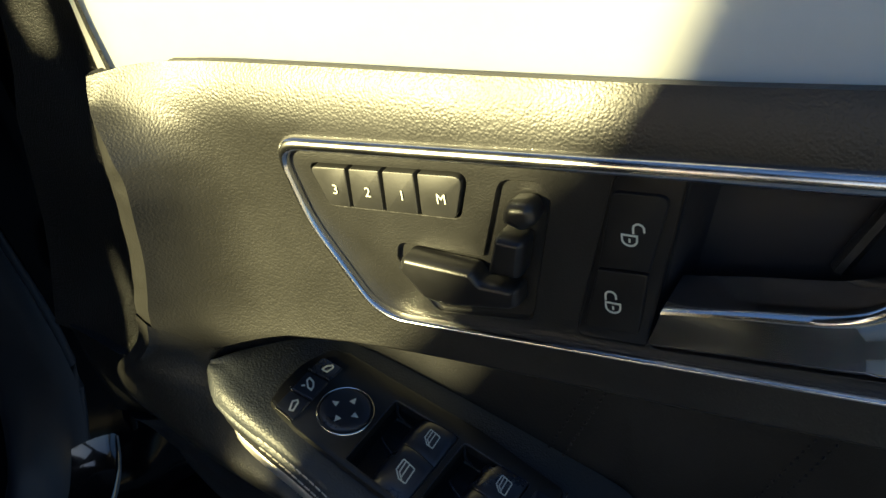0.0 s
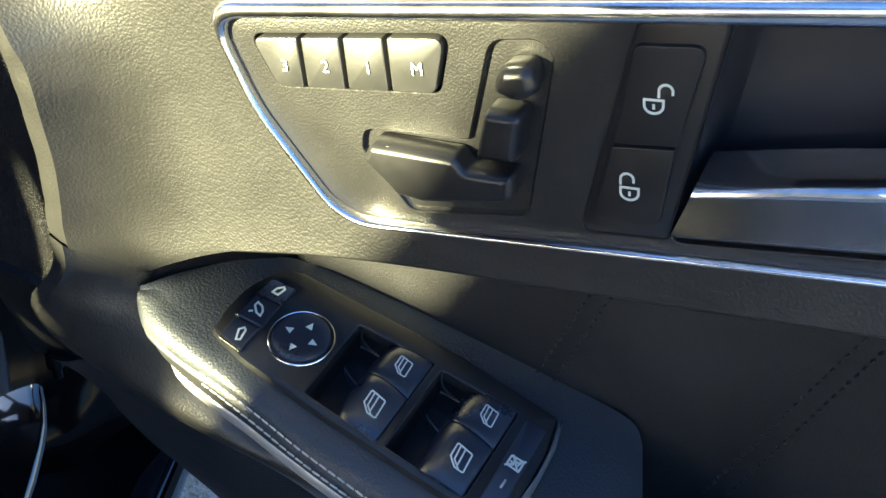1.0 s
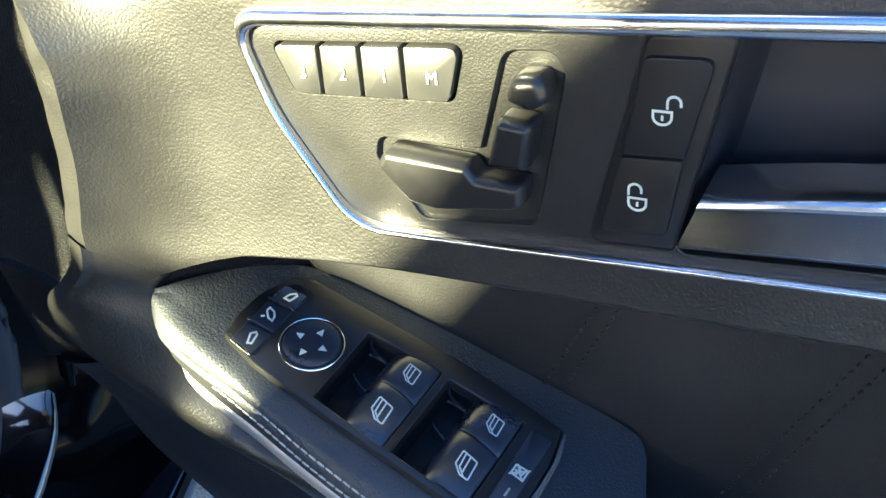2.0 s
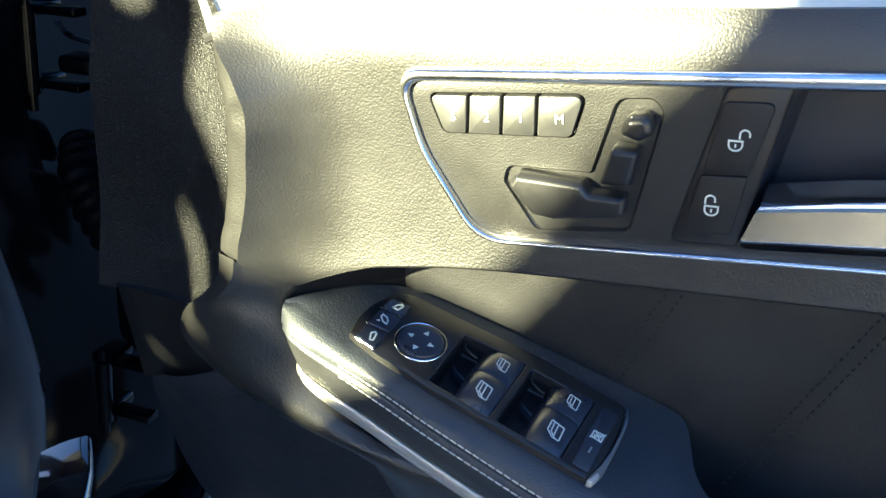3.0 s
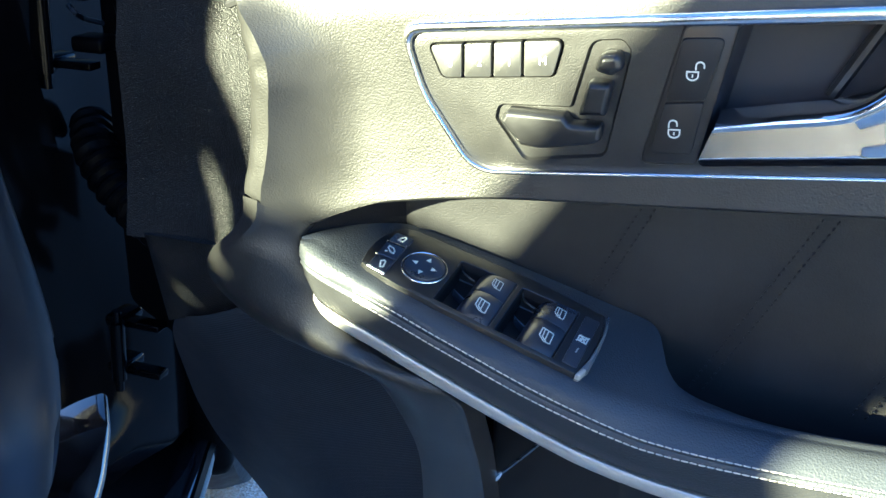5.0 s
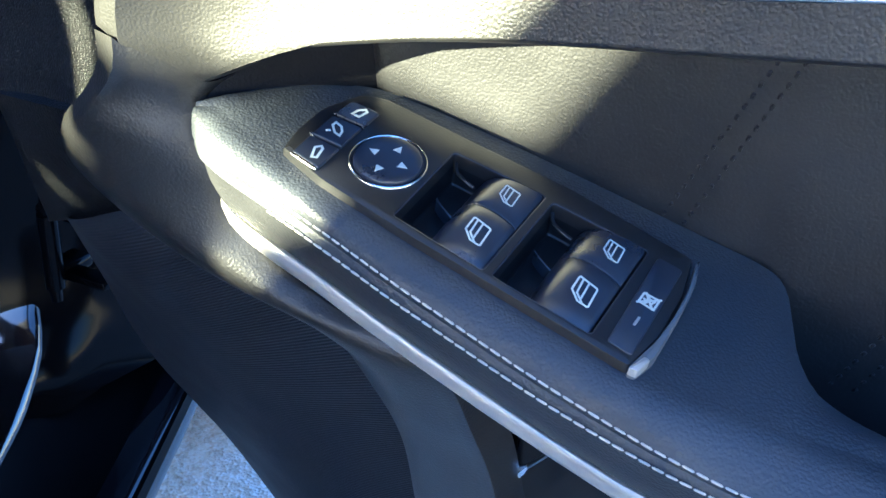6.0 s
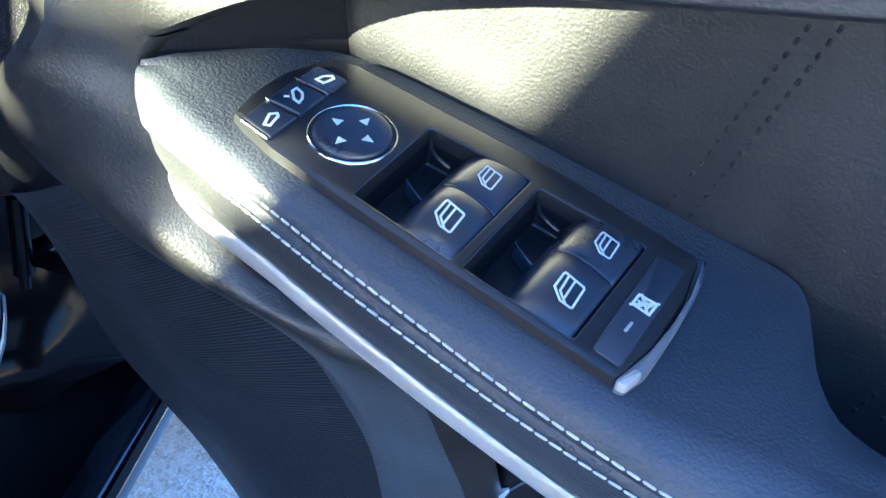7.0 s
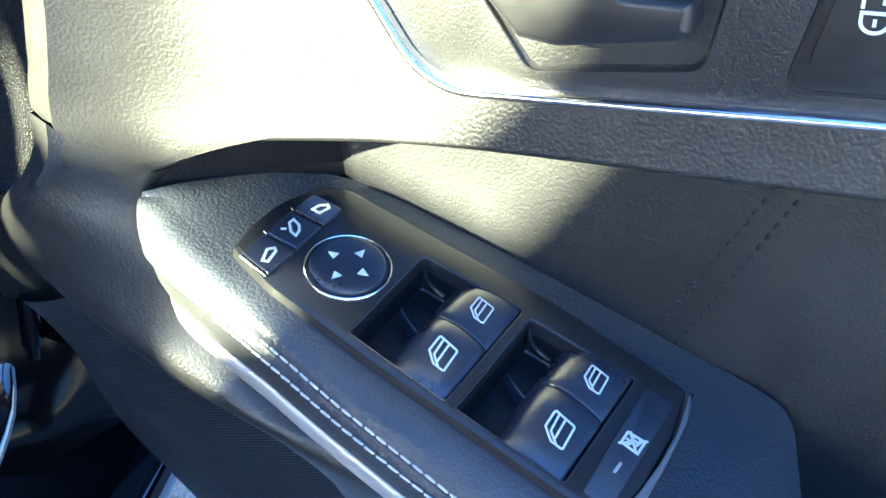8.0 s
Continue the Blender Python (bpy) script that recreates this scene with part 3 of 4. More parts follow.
for open_, corners, at in ((True, [(-0.1263, 0.9516, 0.0035), (-0.1311, 0.9198, 0.0012), (-0.1112, 0.9220, 0.0012), (-0.1044, 0.9534, 0.0035)], (-0.1190, 0.9360)),
                           (False, [(-0.1314, 0.9186, 0.0012), (-0.1370, 0.8910, 0.003), (-0.1147, 0.8935, 0.003), (-0.1114, 0.9208, 0.0012)], (-0.1248, 0.9057))):
    ob = part("unlock_button" if open_ else "lock_button", inlaid(plate(rounded(corners, 5), -0.001, 0.0026, 0.0006)), LOCK, door, "black central locking button with white padlock")
    part("padlock_icon", inlaid(shaped(stroke(padlock(open_), 0.0008), pose(at[0], at[1], 0.00285, 0, 0, 3))), WHITE, ob, smooth=False)

# chrome pull lever
up = spline([(-0.1035, 0.9128), (-0.075, 0.9188), (-0.0440, 0.9250), (-0.0285, 0.9345), (-0.0180, 0.9468), (-0.0096, 0.9650), (-0.003, 0.9695), (0.015, 0.9715), (0.029, 0.9720)], 44)
down = spline([(-0.1110, 0.8905), (-0.085, 0.8938), (-0.055, 0.8975), (-0.0135, 0.9035), (-0.006, 0.9090), (0.003, 0.9235), (0.018, 0.9485), (0.026, 0.961), (0.030, 0.968)], 44)
rows = []
for u, w in ((0.0, -0.014), (0.0, 0.0008), (0.012, 0.0036), (0.04, 0.0062), (0.085, 0.0080), (0.13, 0.0084), (0.17, 0.0074), (0.205, 0.0048), (0.3, 0.0031), (0.5, 0.0037), (0.7, 0.0046), (0.88, 0.0053), (0.96, 0.0038), (1.0, 0.0005), (1.0, -0.010)):
    rows.append([(a.x + (b.x - a.x) * u, a.y + (b.y - a.y) * u, w) for i, (a, b) in enumerate(zip(up, down))])
bm = grid(rows)
for col in (0, 43):
    bm.verts.ensure_lookup_table()
    bm.faces.new([bm.verts[r * 44 + col] for r in range(len(rows))])
part("door_handle", inlaid(bm), CHROME, door, "polished chrome door pull lever")

# ---- armrest ----
SW = axes((-0.22422, 0.32607, 0.77770), (0.97800, 0.03628, -0.20541), (0.01454, 0.97050, 0.24064), (0.20808, -0.23834, 0.94863))
SW_INV = SW.inverted()
SW_N = Vector((0.20808, -0.23834, 0.94863))


def deck(x, y):
    """Height of the armrest's top plane."""
    return 0.77770 - ((x + 0.22422) * SW_N.x + (y - 0.32607) * SW_N.y) / SW_N.z - 0.0012


BACK_Y = [(-0.3545, 0.3275), (-0.35, 0.334), (-0.34, 0.348), (-0.33, 0.357), (-0.32, 0.365), (-0.31, 0.3725), (-0.30, 0.376), (-0.25, 0.3775), (-0.16, 0.3765), (-0.1345, 0.374), (-0.1285, 0.369), (-0.1225, 0.352), (-0.1175, 0.338), (-0.108, 0.3285), (-0.09, 0.3235), (-0.05, 0.3205), (0.0, 0.324), (0.05, 0.337), (0.12, 0.36), (0.3, 0.37)]
BACK_Z = [(-0.3545, 0.8025), (-0.345, 0.8055), (-0.325, 0.8058), (-0.30, 0.8035), (-0.246, 0.7915), (-0.19, 0.7770), (-0.16, 0.7690), (-0.1345, 0.7625), (-0.12, 0.7530), (-0.108, 0.7455), (-0.09, 0.7415), (-0.05, 0.7365), (0.0, 0.7350), (0.3, 0.735)]
EDGE_Y = [(-0.3545, 0.3215), (-0.345, 0.3140), (-0.325, 0.3085), (-0.30, 0.3050), (-0.28, 0.3010), (-0.25, 0.2945), (-0.225, 0.2912), (-0.19, 0.2875), (-0.16, 0.2855), (-0.1436, 0.2848), (-0.08, 0.2860), (0.0, 0.290), (0.1, 0.30), (0.3, 0.33)]
EDGE_Z = [(-0.3545, 0.7925), (-0.345, 0.7905), (-0.325, 0.7862), (-0.30, 0.7805), (-0.28, 0.7758), (-0.25, 0.7680), (-0.22, 0.7590), (-0.19, 0.7497), (-0.16, 0.7412), (-0.1436, 0.7370), (-0.119, 0.7317), (-0.083, 0.7288), (-0.032, 0.7273), (0.1, 0.7265), (0.3, 0.727)]
SIL_Y = [(-0.3545, 0.3335), (-0.345, 0.3270), (-0.33, 0.3235), (-0.30, 0.3195), (-0.28, 0.3163), (-0.25, 0.3125), (-0.22, 0.3097), (-0.19, 0.3083), (-0.16, 0.3070), (-0.11, 0.3065), (0.0, 0.3085), (0.1, 0.3195), (0.3, 0.3445)]
SIL_Z = [(-0.3545, 0.7670), (-0.345, 0.7600), (-0.325, 0.7530), (-0.30, 0.7455), (-0.28, 0.7390), (-0.25, 0.7295), (-0.22, 0.7195), (-0.19, 0.7090), (-0.16, 0.7000), (-0.11, 0.6905), (-0.05, 0.6860), (0.1, 0.6850), (0.3, 0.6860)]

PANEL = rounded([(-0.0880, -0.0035, 0.002), (-0.0674, -0.0109, 0.03), (-0.0264, -0.0190, 0.1), (0.0184, -0.0263, 0.1), (0.0612, -0.0332, 0.003), (0.0660, -0.0150, 0.03), (0.0672, 0.0060, 0.02), (0.0652, 0.0250, 0.003), (0.0150, 0.0353, 0.1), (-0.0282, 0.0395, 0.1), (-0.0690, 0.0440, 0.010), (-0.0790, 0.0415, 0.008), (-0.0880, 0.0245, 0.03), (-0.0895, 0.0090, 0.03)], 6)


def inside(q, loop):
    hit = False
    for a, b in zip(loop, loop[1:] + loop[:1]):
        if (a.y > q.y) != (b.y > q.y) and q.x < (b.x - a.x) * (q.y - a.y) / (b.y - a.y) + a.x:
            hit = not hit
    return hit


xs = [-0.3545 + 0.0025 * k for k in range(95)] + [-0.117 + 0.004 * k for k in range(100)]
SUNK = inset(PANEL, 0.003)
SEAM_GAP = [(-0.3545, 0.0045), (-0.32, 0.0060), (-0.28, 0.0078), (-0.2, 0.0076), (-0.13, 0.0066), (0.0, 0.0056), (0.3, 0.0056)]
rows = []
for x in xs:
    yb, zb, ye, ze, ys, zs = (smooth_at(t, x) for t in (BACK_Y, BACK_Z, EDGE_Y, EDGE_Z, SIL_Y, SIL_Z))
    crest = Vector((x, smooth_at([(-0.3545, 0.3235), (-0.335, 0.3130), (-0.30, 0.3045), (-0.25, 0.2970), (-0.226, 0.2950), (-0.182, 0.2905), (-0.155, 0.2895), (-0.12, 0.295), (-0.06, 0.2985), (0.0, 0.303), (0.1, 0.312), (0.3, 0.342)], x), 0))
    nose = min(1.0, (x + 0.3545) / 0.05)
    rear = max(0.0, min(1.0, (x + 0.150) / 0.06))
    zc = deck(x, crest.y) * (1 - rear) + (ze + 0.0135) * rear
    zc = (ze + 0.011) * (1 - nose) + zc * nose
    crest.z = zc
    back = Vector((x, yb, zb))
    crest.y = min(crest.y, ye + (yb - ye) * 0.6)
    row = [back + Vector((0, 0.004, -0.035)), back + Vector((0, 0.001, -0.004))]
    inner_edge = crest.lerp(back, min(0.45, 0.010 / max(0.012, back.y - crest.y)))
    for k in range(25):
        p = back.lerp(inner_edge, k / 24)
        p.z += 0.002 * math.sin(k / 24 * math.pi) * (rear + 1 - nose)
        q = SW_INV @ p
        if inside(Vector((q.x, q.y)), SUNK):
            p = p - SW_N * 0.016
        row.append(p)
    corner, foot_edge = crest + Vector((0, -0.0015, 0.0005)), Vector((x, ye, ze))
    for k in range(1, 8):
        u = k / 8
        row.append(inner_edge * (1 - u) ** 2 + corner * 2 * u * (1 - u) + foot_edge * u * u)
    row.append(Vector((x, ye, ze)))
    gap = smooth_at(SEAM_GAP, x)
    row.append(Vector((x, ye + 0.0010, ze - 0.26 * gap)))
    row.append(Vector((x, ye + 0.0017, ze - 0.50 * gap)))
    row.append(Vector((x, ye + 0.0008, ze - 0.74 * gap)))
    low = Vector((x, ye + 0.0008, ze - gap))
    row.append(low)
    end = Vector((x, ys, zs))
    row += [low.lerp(end, 0.12) + Vector((0, 0.0012, 0)), low.lerp(end, 0.5) + Vector((0, -0.0005, 0)), low.lerp(end, 0.85), end + Vector((0, 0.003, 0.0005)), end + Vector((0, 0.02, -0.004))]
    rows.append(row)
bm = grid(rows)
arm = part("armrest", bm, SOFT, door, "padded black leather armrest with pale double stitching", recalc=True)
# the band below the stitching takes the shaded copy of the leather
arm.data.materials.append(SIDE)
for p in arm.data.polygons:
    p.material_index = 1 if p.index % (len(rows[0]) - 1) >= len(rows[0]) - 6 else 0

# silver accent strip under it
rows = []
for x in [-0.3500 + 0.005 * k for k in range(112)]:
    y, z = smooth_at(SIL_Y, x), smooth_at(SIL_Z, x)
    h = smooth_at([(-0.35, 0.011), (-0.335, 0.0125), (-0.30, 0.0125), (-0.2, 0.0120), (0.3, 0.011)], x)
    tilt = 0.40 * h
    rows.append([(x, y + 0.008, z + 0.0005), (x, y + 0.0006, z + 0.0002)] + [(x, y + tilt * u - 0.0022 * math.sin(u * math.pi), z - h * u) for u in (0.05, 0.2, 0.4, 0.6, 0.8, 0.95)] + [(x, y + tilt + 0.002, z - h), (x, y + tilt + 0.02, z - h)])
part("silver_strip", grid(rows), SILVER, door, "satin silver accent strip")

# smooth wall round the nose, inside the armrest's hollow; its shade is in the colour
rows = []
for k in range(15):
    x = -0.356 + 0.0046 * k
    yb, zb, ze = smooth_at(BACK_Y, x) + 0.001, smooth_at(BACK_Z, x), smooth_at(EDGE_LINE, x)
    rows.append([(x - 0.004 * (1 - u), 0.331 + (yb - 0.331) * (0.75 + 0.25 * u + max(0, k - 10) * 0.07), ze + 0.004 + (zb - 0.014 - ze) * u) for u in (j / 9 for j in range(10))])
part("hollow_wall", grid(rows), HOLLOW, door, "smooth black wall of the armrest hollow, colour darkened for its shade")

# padded panel behind the armrest, leather covered, with a rounded front end
rows = []
for x in [-0.310 + 0.002 * k for k in range(8)] + [-0.294 + 0.006 * k for k in range(106)]:
    yb, zb = smooth_at(BACK_Y, min(max(x, -0.30), -0.16)), smooth_at(BACK_Z, x)
    ztop = smooth_at([(-0.352, 0.818), (-0.325, 0.835), (-0.3025, 0.842), (-0.263, 0.852), (-0.17, 0.861), (0.0, 0.874), (0.36, 0.909)], x)
    zlow = zb - 0.012 if x < -0.135 else 0.685
    e = max(0.0, min(1.0, (-0.292 - x) / 0.018))
    rows.append([(x, yb - 0.006 + 0.0075 * u + 0.009 * e ** 2.2, ztop + (zlow - ztop) * u) for u in (j / 14 for j in range(15))])
pocket = part("pocket_panel", grid(rows), POCKET, door, "black leather panel behind the armrest")
part("pocket_floor", box(-0.135, 0.35, 0.31, 0.40, 0.672, 0.690), WELL, door)

# ---- window and mirror switches on the armrest ----
HOLES = [rounded([(-0.0353, -0.0132, 0.0015), (0.0030, -0.0203, 0.0015), (0.0074, 0.0252, 0.0015), (-0.0319, 0.0290, 0.002)], 4),
         rounded([(0.0069, -0.0207, 0.0015), (0.0455, -0.0271, 0.0015), (0.0496, 0.0190, 0.0015), (0.0110, 0.0238, 0.002)], 4)]
part("switch_panel", shaped(plate(PANEL, -0.012, 0.0028, 0.0022, HOLES, lip=0.0006), SW), DECK, door, "black switch panel set into the armrest")
for h in HOLES:
    # thin bead added round each well to draw its edge glint
    part("glint_rim", shaped(tube([(p.x, p.y, 0.0025) for p in inset(h, -0.0003)] + [(h[0].x, h[0].y, 0.0025)], 0.00028, 5), SW), BUTTON, door)
    part("switch_well", shaped(bowl(inset(h, -0.0003), 0.0005, -0.0125, 0.0015), SW), WELL, door)
accent = rounded([(0.0606, -0.0340, 0.001), (0.0640, -0.0340, 0.002), (0.0672, -0.0250, 0.01), (0.0688, -0.0026, 0.03), (0.0692, 0.0130, 0.02), (0.0672, 0.0245, 0.002), (0.0664, 0.0225, 0.001), (0.0678, 0.0080, 0.02), (0.0672, -0.0050, 0.03), (0.0652, -0.0190, 0.03), (0.0622, -0.0290, 0.003)], 5)
part("panel_accent", shaped(plate(accent, -0.003, 0.0032, 0.0006), SW), PALE, door, "curved satin accent on the switch panel")
# The accent's highlight, put in as a tip of brighter metal.
part("accent_highlight", shaped(plate(rounded([(0.0608, -0.0343, 0.0008), (0.0642, -0.0343, 0.0012), (0.0664, -0.0275, 0.001), (0.0640, -0.0268, 0.001)], 3), 0.000, 0.0036, 0.0008), SW), SILVER, door, "tip of the accent in brighter metal, standing for its highlight")


def rocker(x0, x1, low, high, fall):
    """A window switch with an arched top: low and high give its long edges at x, fall how far its low edge drops."""
    prof = [(x0, -0.0110), (x0 + 0.0006, -0.0078), (x0 + 0.0016, -0.0048), (x0 + 0.0034, -0.0020), (x0 + 0.0060, 0.0006), (x0 + 0.0095, 0.0024), (x0 + 0.0135, 0.0034),
            (x0 + 0.0180, 0.0038), (x0 + 0.0215, 0.0037), (x1 - 0.0022, 0.0033), (x1 - 0.0010, 0.0029), (x1 - 0.0003, 0.0021), (x1, -0.0110)]
    rows = []
    for x, w in prof:
        a, b = low(x), high(x)
        e = 0.0006 if w > -0.010 else 0.0
        rows.append([(x + 0.092 * y, y, z) for y, z in ((a, -0.0110), (a, w - fall - e), (a + 0.0002, w - fall - e * 0.4), (a + 0.0008, w - fall * 0.93), (a * 0.75 + b * 0.25, w + 0.0001 - fall * 0.56), (a * 0.5 + b * 0.5, w + 0.0002 - fall * 0.25), (a * 0.25 + b * 0.75, w + 0.0001 - fall * 0.06), (b - 0.0008, w), (b - 0.0002, w - e * 0.4), (b, w - e), (b, -0.0110))])
    return grid(rows)


WINDOW = [[(-0.0042, 0.0049), (-0.0038, 0.0054), (0.0030, 0.0034), (0.0034, 0.0028), (0.0033, -0.0055), (0.0028, -0.0058), (-0.0009, -0.0051), (-0.0045, -0.0012), (-0.0042, 0.0049)],
          [(-0.0025, 0.0048), (-0.0024, -0.0018), (0.0011, -0.0055)], [(-0.0001, 0.0041), (-0.0002, -0.0038)]]
SWITCHES = ((-0.0222, 0.0046, lambda x: -0.0197 - 0.165 * x, lambda x: 0.0254 - 0.105 * x, lambda x: 0.0052 - 0.277 * x, (-0.0058, -0.0053), (-0.0036, 0.0172)),
            (0.0202, 0.0473, lambda x: -0.0193 - 0.155 * x, lambda x: 0.0246 - 0.118 * x, lambda x: 0.0123 - 0.300 * x, (0.0373, -0.0117), (0.0394, 0.0114)))
for x0, x1, lo, hi, cut, at_near, at_far in SWITCHES:
    for near in (True, False):
        a, b = (lo, lambda x, cut=cut: cut(x) - 0.0002) if near else (lambda x, cut=cut: cut(x) + 0.0002, hi)
        ob = part("window_switch", shaped(rocker(x0, x1, a, b, 0.0016 if near else 0.0002), SW), BUTTON, door, "arched black window switch with white window mark")
        xc, yc = at_near if near else at_far
        part("window_icon", shaped(stroke(WINDOW, 0.00072), SW @ pose(xc, yc, 0.0037 if near else 0.0040, 3.4 if near else 0, 2 if xc < x0 + 0.0172 else 0, 0) @ Matrix.Scale(0.98 if near else 0.83, 4)), WHITE, ob, smooth=False)
    yf = cut(x0) - 0.0035
    fin = [(x0 - 0.0075, yf + 0.0030, -0.0056), (x0 - 0.0050, yf + 0.0012, -0.0060), (x0 - 0.0015, yf - 0.0006, -0.0066), (x0 + 0.002, yf - 0.0018, -0.0075)]
    rib = [Vector(p) for p in spline(fin, 8)]
    part("well_fin", shaped(grid([[p + Vector((0, -0.0003, -0.006)), p + Vector((0, -0.0003, 0)), p + Vector((0, 0.0001, 0.0003)), p + Vector((0, 0.0005, 0)), p + Vector((0, 0.0005, -0.006))] for p in rib]), SW), BUTTON, door)
    hook = spline([(x0 - 0.0085, hi(x0) + 0.0010, -0.0015), (x0 - 0.0065, hi(x0) - 0.0022, -0.0030), (x0 - 0.002, hi(x0) - 0.0040, -0.0040), (x0 + 0.002, hi(x0) - 0.0046, -0.005)], 10)
    part("well_fin", shaped(tube(hook, 0.0007, 6), SW), WELL, door)

child = part("child_lock_button", shaped(plate(rounded([(0.0511, -0.0272, 0.0015), (0.0603, -0.0291, 0.0015), (0.0634, 0.0162, 0.0015), (0.0537, 0.0178, 0.0015)], 4), 0.001, 0.0035, 0.0005), SW), BUTTON, door, "flat black rear window lock button")
part("blocked_window_icon", shaped(stroke([[(-0.003, -0.0022), (-0.003, 0.0023), (0.0028, 0.0023), (0.0028, -0.0028), (-0.003, -0.0022)], [(-0.0036, -0.003), (0.0034, 0.003)], [(-0.0026, 0.0030), (0.0026, -0.0032)], [(-0.001, -0.0024), (-0.0008, 0.0022)], [(0.001, -0.0012), (0.0018, 0.0012)], [(-0.0022, 0.0002), (-0.0002, -0.0014)], [(-0.0012, 0.0010), (0.0014, 0.0006)]], 0.0008), SW @ pose(0.0577, -0.0040, 0.0036, 0, 0, -6)), WHITE, child, smooth=False)
part("indicator", shaped(plate(rounded([(0.0561, -0.0168, 0.0004), (0.0571, -0.0168, 0.0004), (0.0576, -0.0124, 0.0004), (0.0566, -0.0124, 0.0004)], 3), 0.0033, 0.0038, 0.0001), SW), SILVER, child)

# mirror dial
DIAL = (-0.0506, 0.0103)
ring = lambda r, n=44: [Vector((DIAL[0] + r * math.cos(k * math.tau / n), DIAL[1] + r * math.sin(k * math.tau / n))) for k in range(n)]
bm = bmesh.new()
ring_strip(bm, [[(p.x, p.y, w) for p in ring(r)] for r, w in ((0.0150, 0.001), (0.0150, 0.0030), (0.0148, 0.0034), (0.0145, 0.0036), (0.0142, 0.0034), (0.0140, 0.0028), (0.0140, 0.001))])
dial = part("mirror_dial", shaped(plate(ring(0.0131), 0.001, 0.0046, 0.0013, crown=-0.0003), SW), BUTTON, door, "round black mirror adjusting dial")
part("dial_ring", shaped(bm, SW), SATIN, dial, "thin chrome ring")
for x, y, a in ((-0.0066, 0.0009, 175), (0.0009, 0.0065, 83), (-0.0006, -0.0068, -97), (0.0064, -0.0008, -6)):
    tri = [Vector((0.0022, 0)), Vector((-0.0014, 0.0017)), Vector((-0.0014, -0.0017))]
    part("arrow_mark", shaped(plate(tri, 0, 0.00015, 0.00003), SW @ pose(DIAL[0] + x, DIAL[1] + y, 0.00445, 0, 0, a)), WHITE, dial, smooth=False)

# three mirror buttons in a row; small bright plates by two stand for glints
MIRROR = [[[(-0.0750, -0.0040), (-0.0767, 0.0012), (-0.0750, 0.0030), (-0.0738, 0.0020), (-0.0732, -0.0034), (-0.0750, -0.0040)]],
          [[(-0.0778, 0.0157), (-0.0775, 0.0178), (-0.0745, 0.0167), (-0.0728, 0.0143), (-0.0725, 0.0118), (-0.0749, 0.0124), (-0.0778, 0.0157)], [(-0.0785, 0.0116), (-0.0769, 0.0127)]],
          [[(-0.0750, 0.0258), (-0.0741, 0.0287), (-0.0718, 0.0306), (-0.0706, 0.0296), (-0.0719, 0.0255), (-0.0750, 0.0258)]]]
MIRROR_KEYS = ([(-0.0832, -0.0051, 0.0015), (-0.0698, -0.0081, 0.0010), (-0.0687, 0.0060, 0.0006), (-0.0825, 0.0067, 0.0006)],
        [(-0.0825, 0.0074, 0.0006), (-0.0686, 0.0067, 0.0006), (-0.0675, 0.0209, 0.0006), (-0.0814, 0.0215, 0.0006)],
        [(-0.0813, 0.0222, 0.0006), (-0.0674, 0.0216, 0.0006), (-0.0662, 0.0324, 0.0015), (-0.0795, 0.0337, 0.0020)])
for k, corners in enumerate(MIRROR_KEYS):
    ob = part("mirror_button", shaped(plate(inset(rounded(corners, 4), 0.0003), 0.001, 0.0042, 0.0007), SW), BUTTON, door, "small black mirror button with white mark", smooth=False)
    part("mirror_icon", shaped(stroke(MIRROR[k], 0.00095), SW @ pose(0, 0, 0.0043)), WHITE, ob, smooth=False)
    if k:
        x, y = corners[0][0], corners[0][1]
        part("glint_plate", shaped(plate(rounded([(x - 0.0006, y + 0.0002, 0.0002), (x + 0.0016, y + 0.0001, 0.0002), (x + 0.0016, y + 0.0010, 0.0002), (x - 0.0006, y + 0.0011, 0.0002)], 2), 0.003, 0.0040, 0.0001), SW), SATIN, ob)
part("button_edge", shaped(tube([(-0.0826, -0.0056, 0.0034), (-0.0704, -0.0083, 0.0034)], 0.0006, 6), SW), CHROME, door)

# ---- stitching of the armrest ----
def capsule(length, r):
    bm = bmesh.new()
    loops = [[(x, ry * math.cos(k * math.tau / 6), ry * math.sin(k * math.tau / 6)) for k in range(6)] for x, ry in ((-length / 2, r * 0.35), (-length * 0.36, r), (length * 0.36, r), (length / 2, r * 0.35))]
    rows = ring_strip(bm, loops)
    bm.faces.new(rows[0]), bm.faces.new(rows[-1])
    return bm


def stitches(points, pitch, mesh, parent, tilt):
    total = sum((b - a).length for a, b in zip(points, points[1:]))
    marks = evenly(points, max(2, int(total / pitch)))
    for p, q in zip(marks, marks[1:]):
        d = (q - p).normalized()
        side = d.cross(Vector((0, -1, 0.2))).normalized()
        m = axes((p + q) / 2, d, side.cross(d), side) @ Matrix.Rotation(tilt, 4, "Z")
        ob = new("stitch", mesh)
        ob.parent = parent
        ob.matrix_basis = m


bm = capsule(0.0042, 0.00047)
stitch_mesh = bpy.data.meshes.new("stitch")
bm.to_mesh(stitch_mesh), bm.free()
stitch_mesh.materials.append(THREAD)
edge = [Vector((x, smooth_at(EDGE_Y, x) - 0.0002, smooth_at(EDGE_Z, x))) for x in [-0.310 + 0.004 * k for k in range(107)]]
stitches(edge, 0.0047, stitch_mesh, arm, 0.06)
edge2 = [Vector((x, smooth_at(EDGE_Y, x) + 0.0002, smooth_at(EDGE_Z, x) - smooth_at(SEAM_GAP, x))) for x in [-0.310 + 0.004 * k for k in range(107)]]
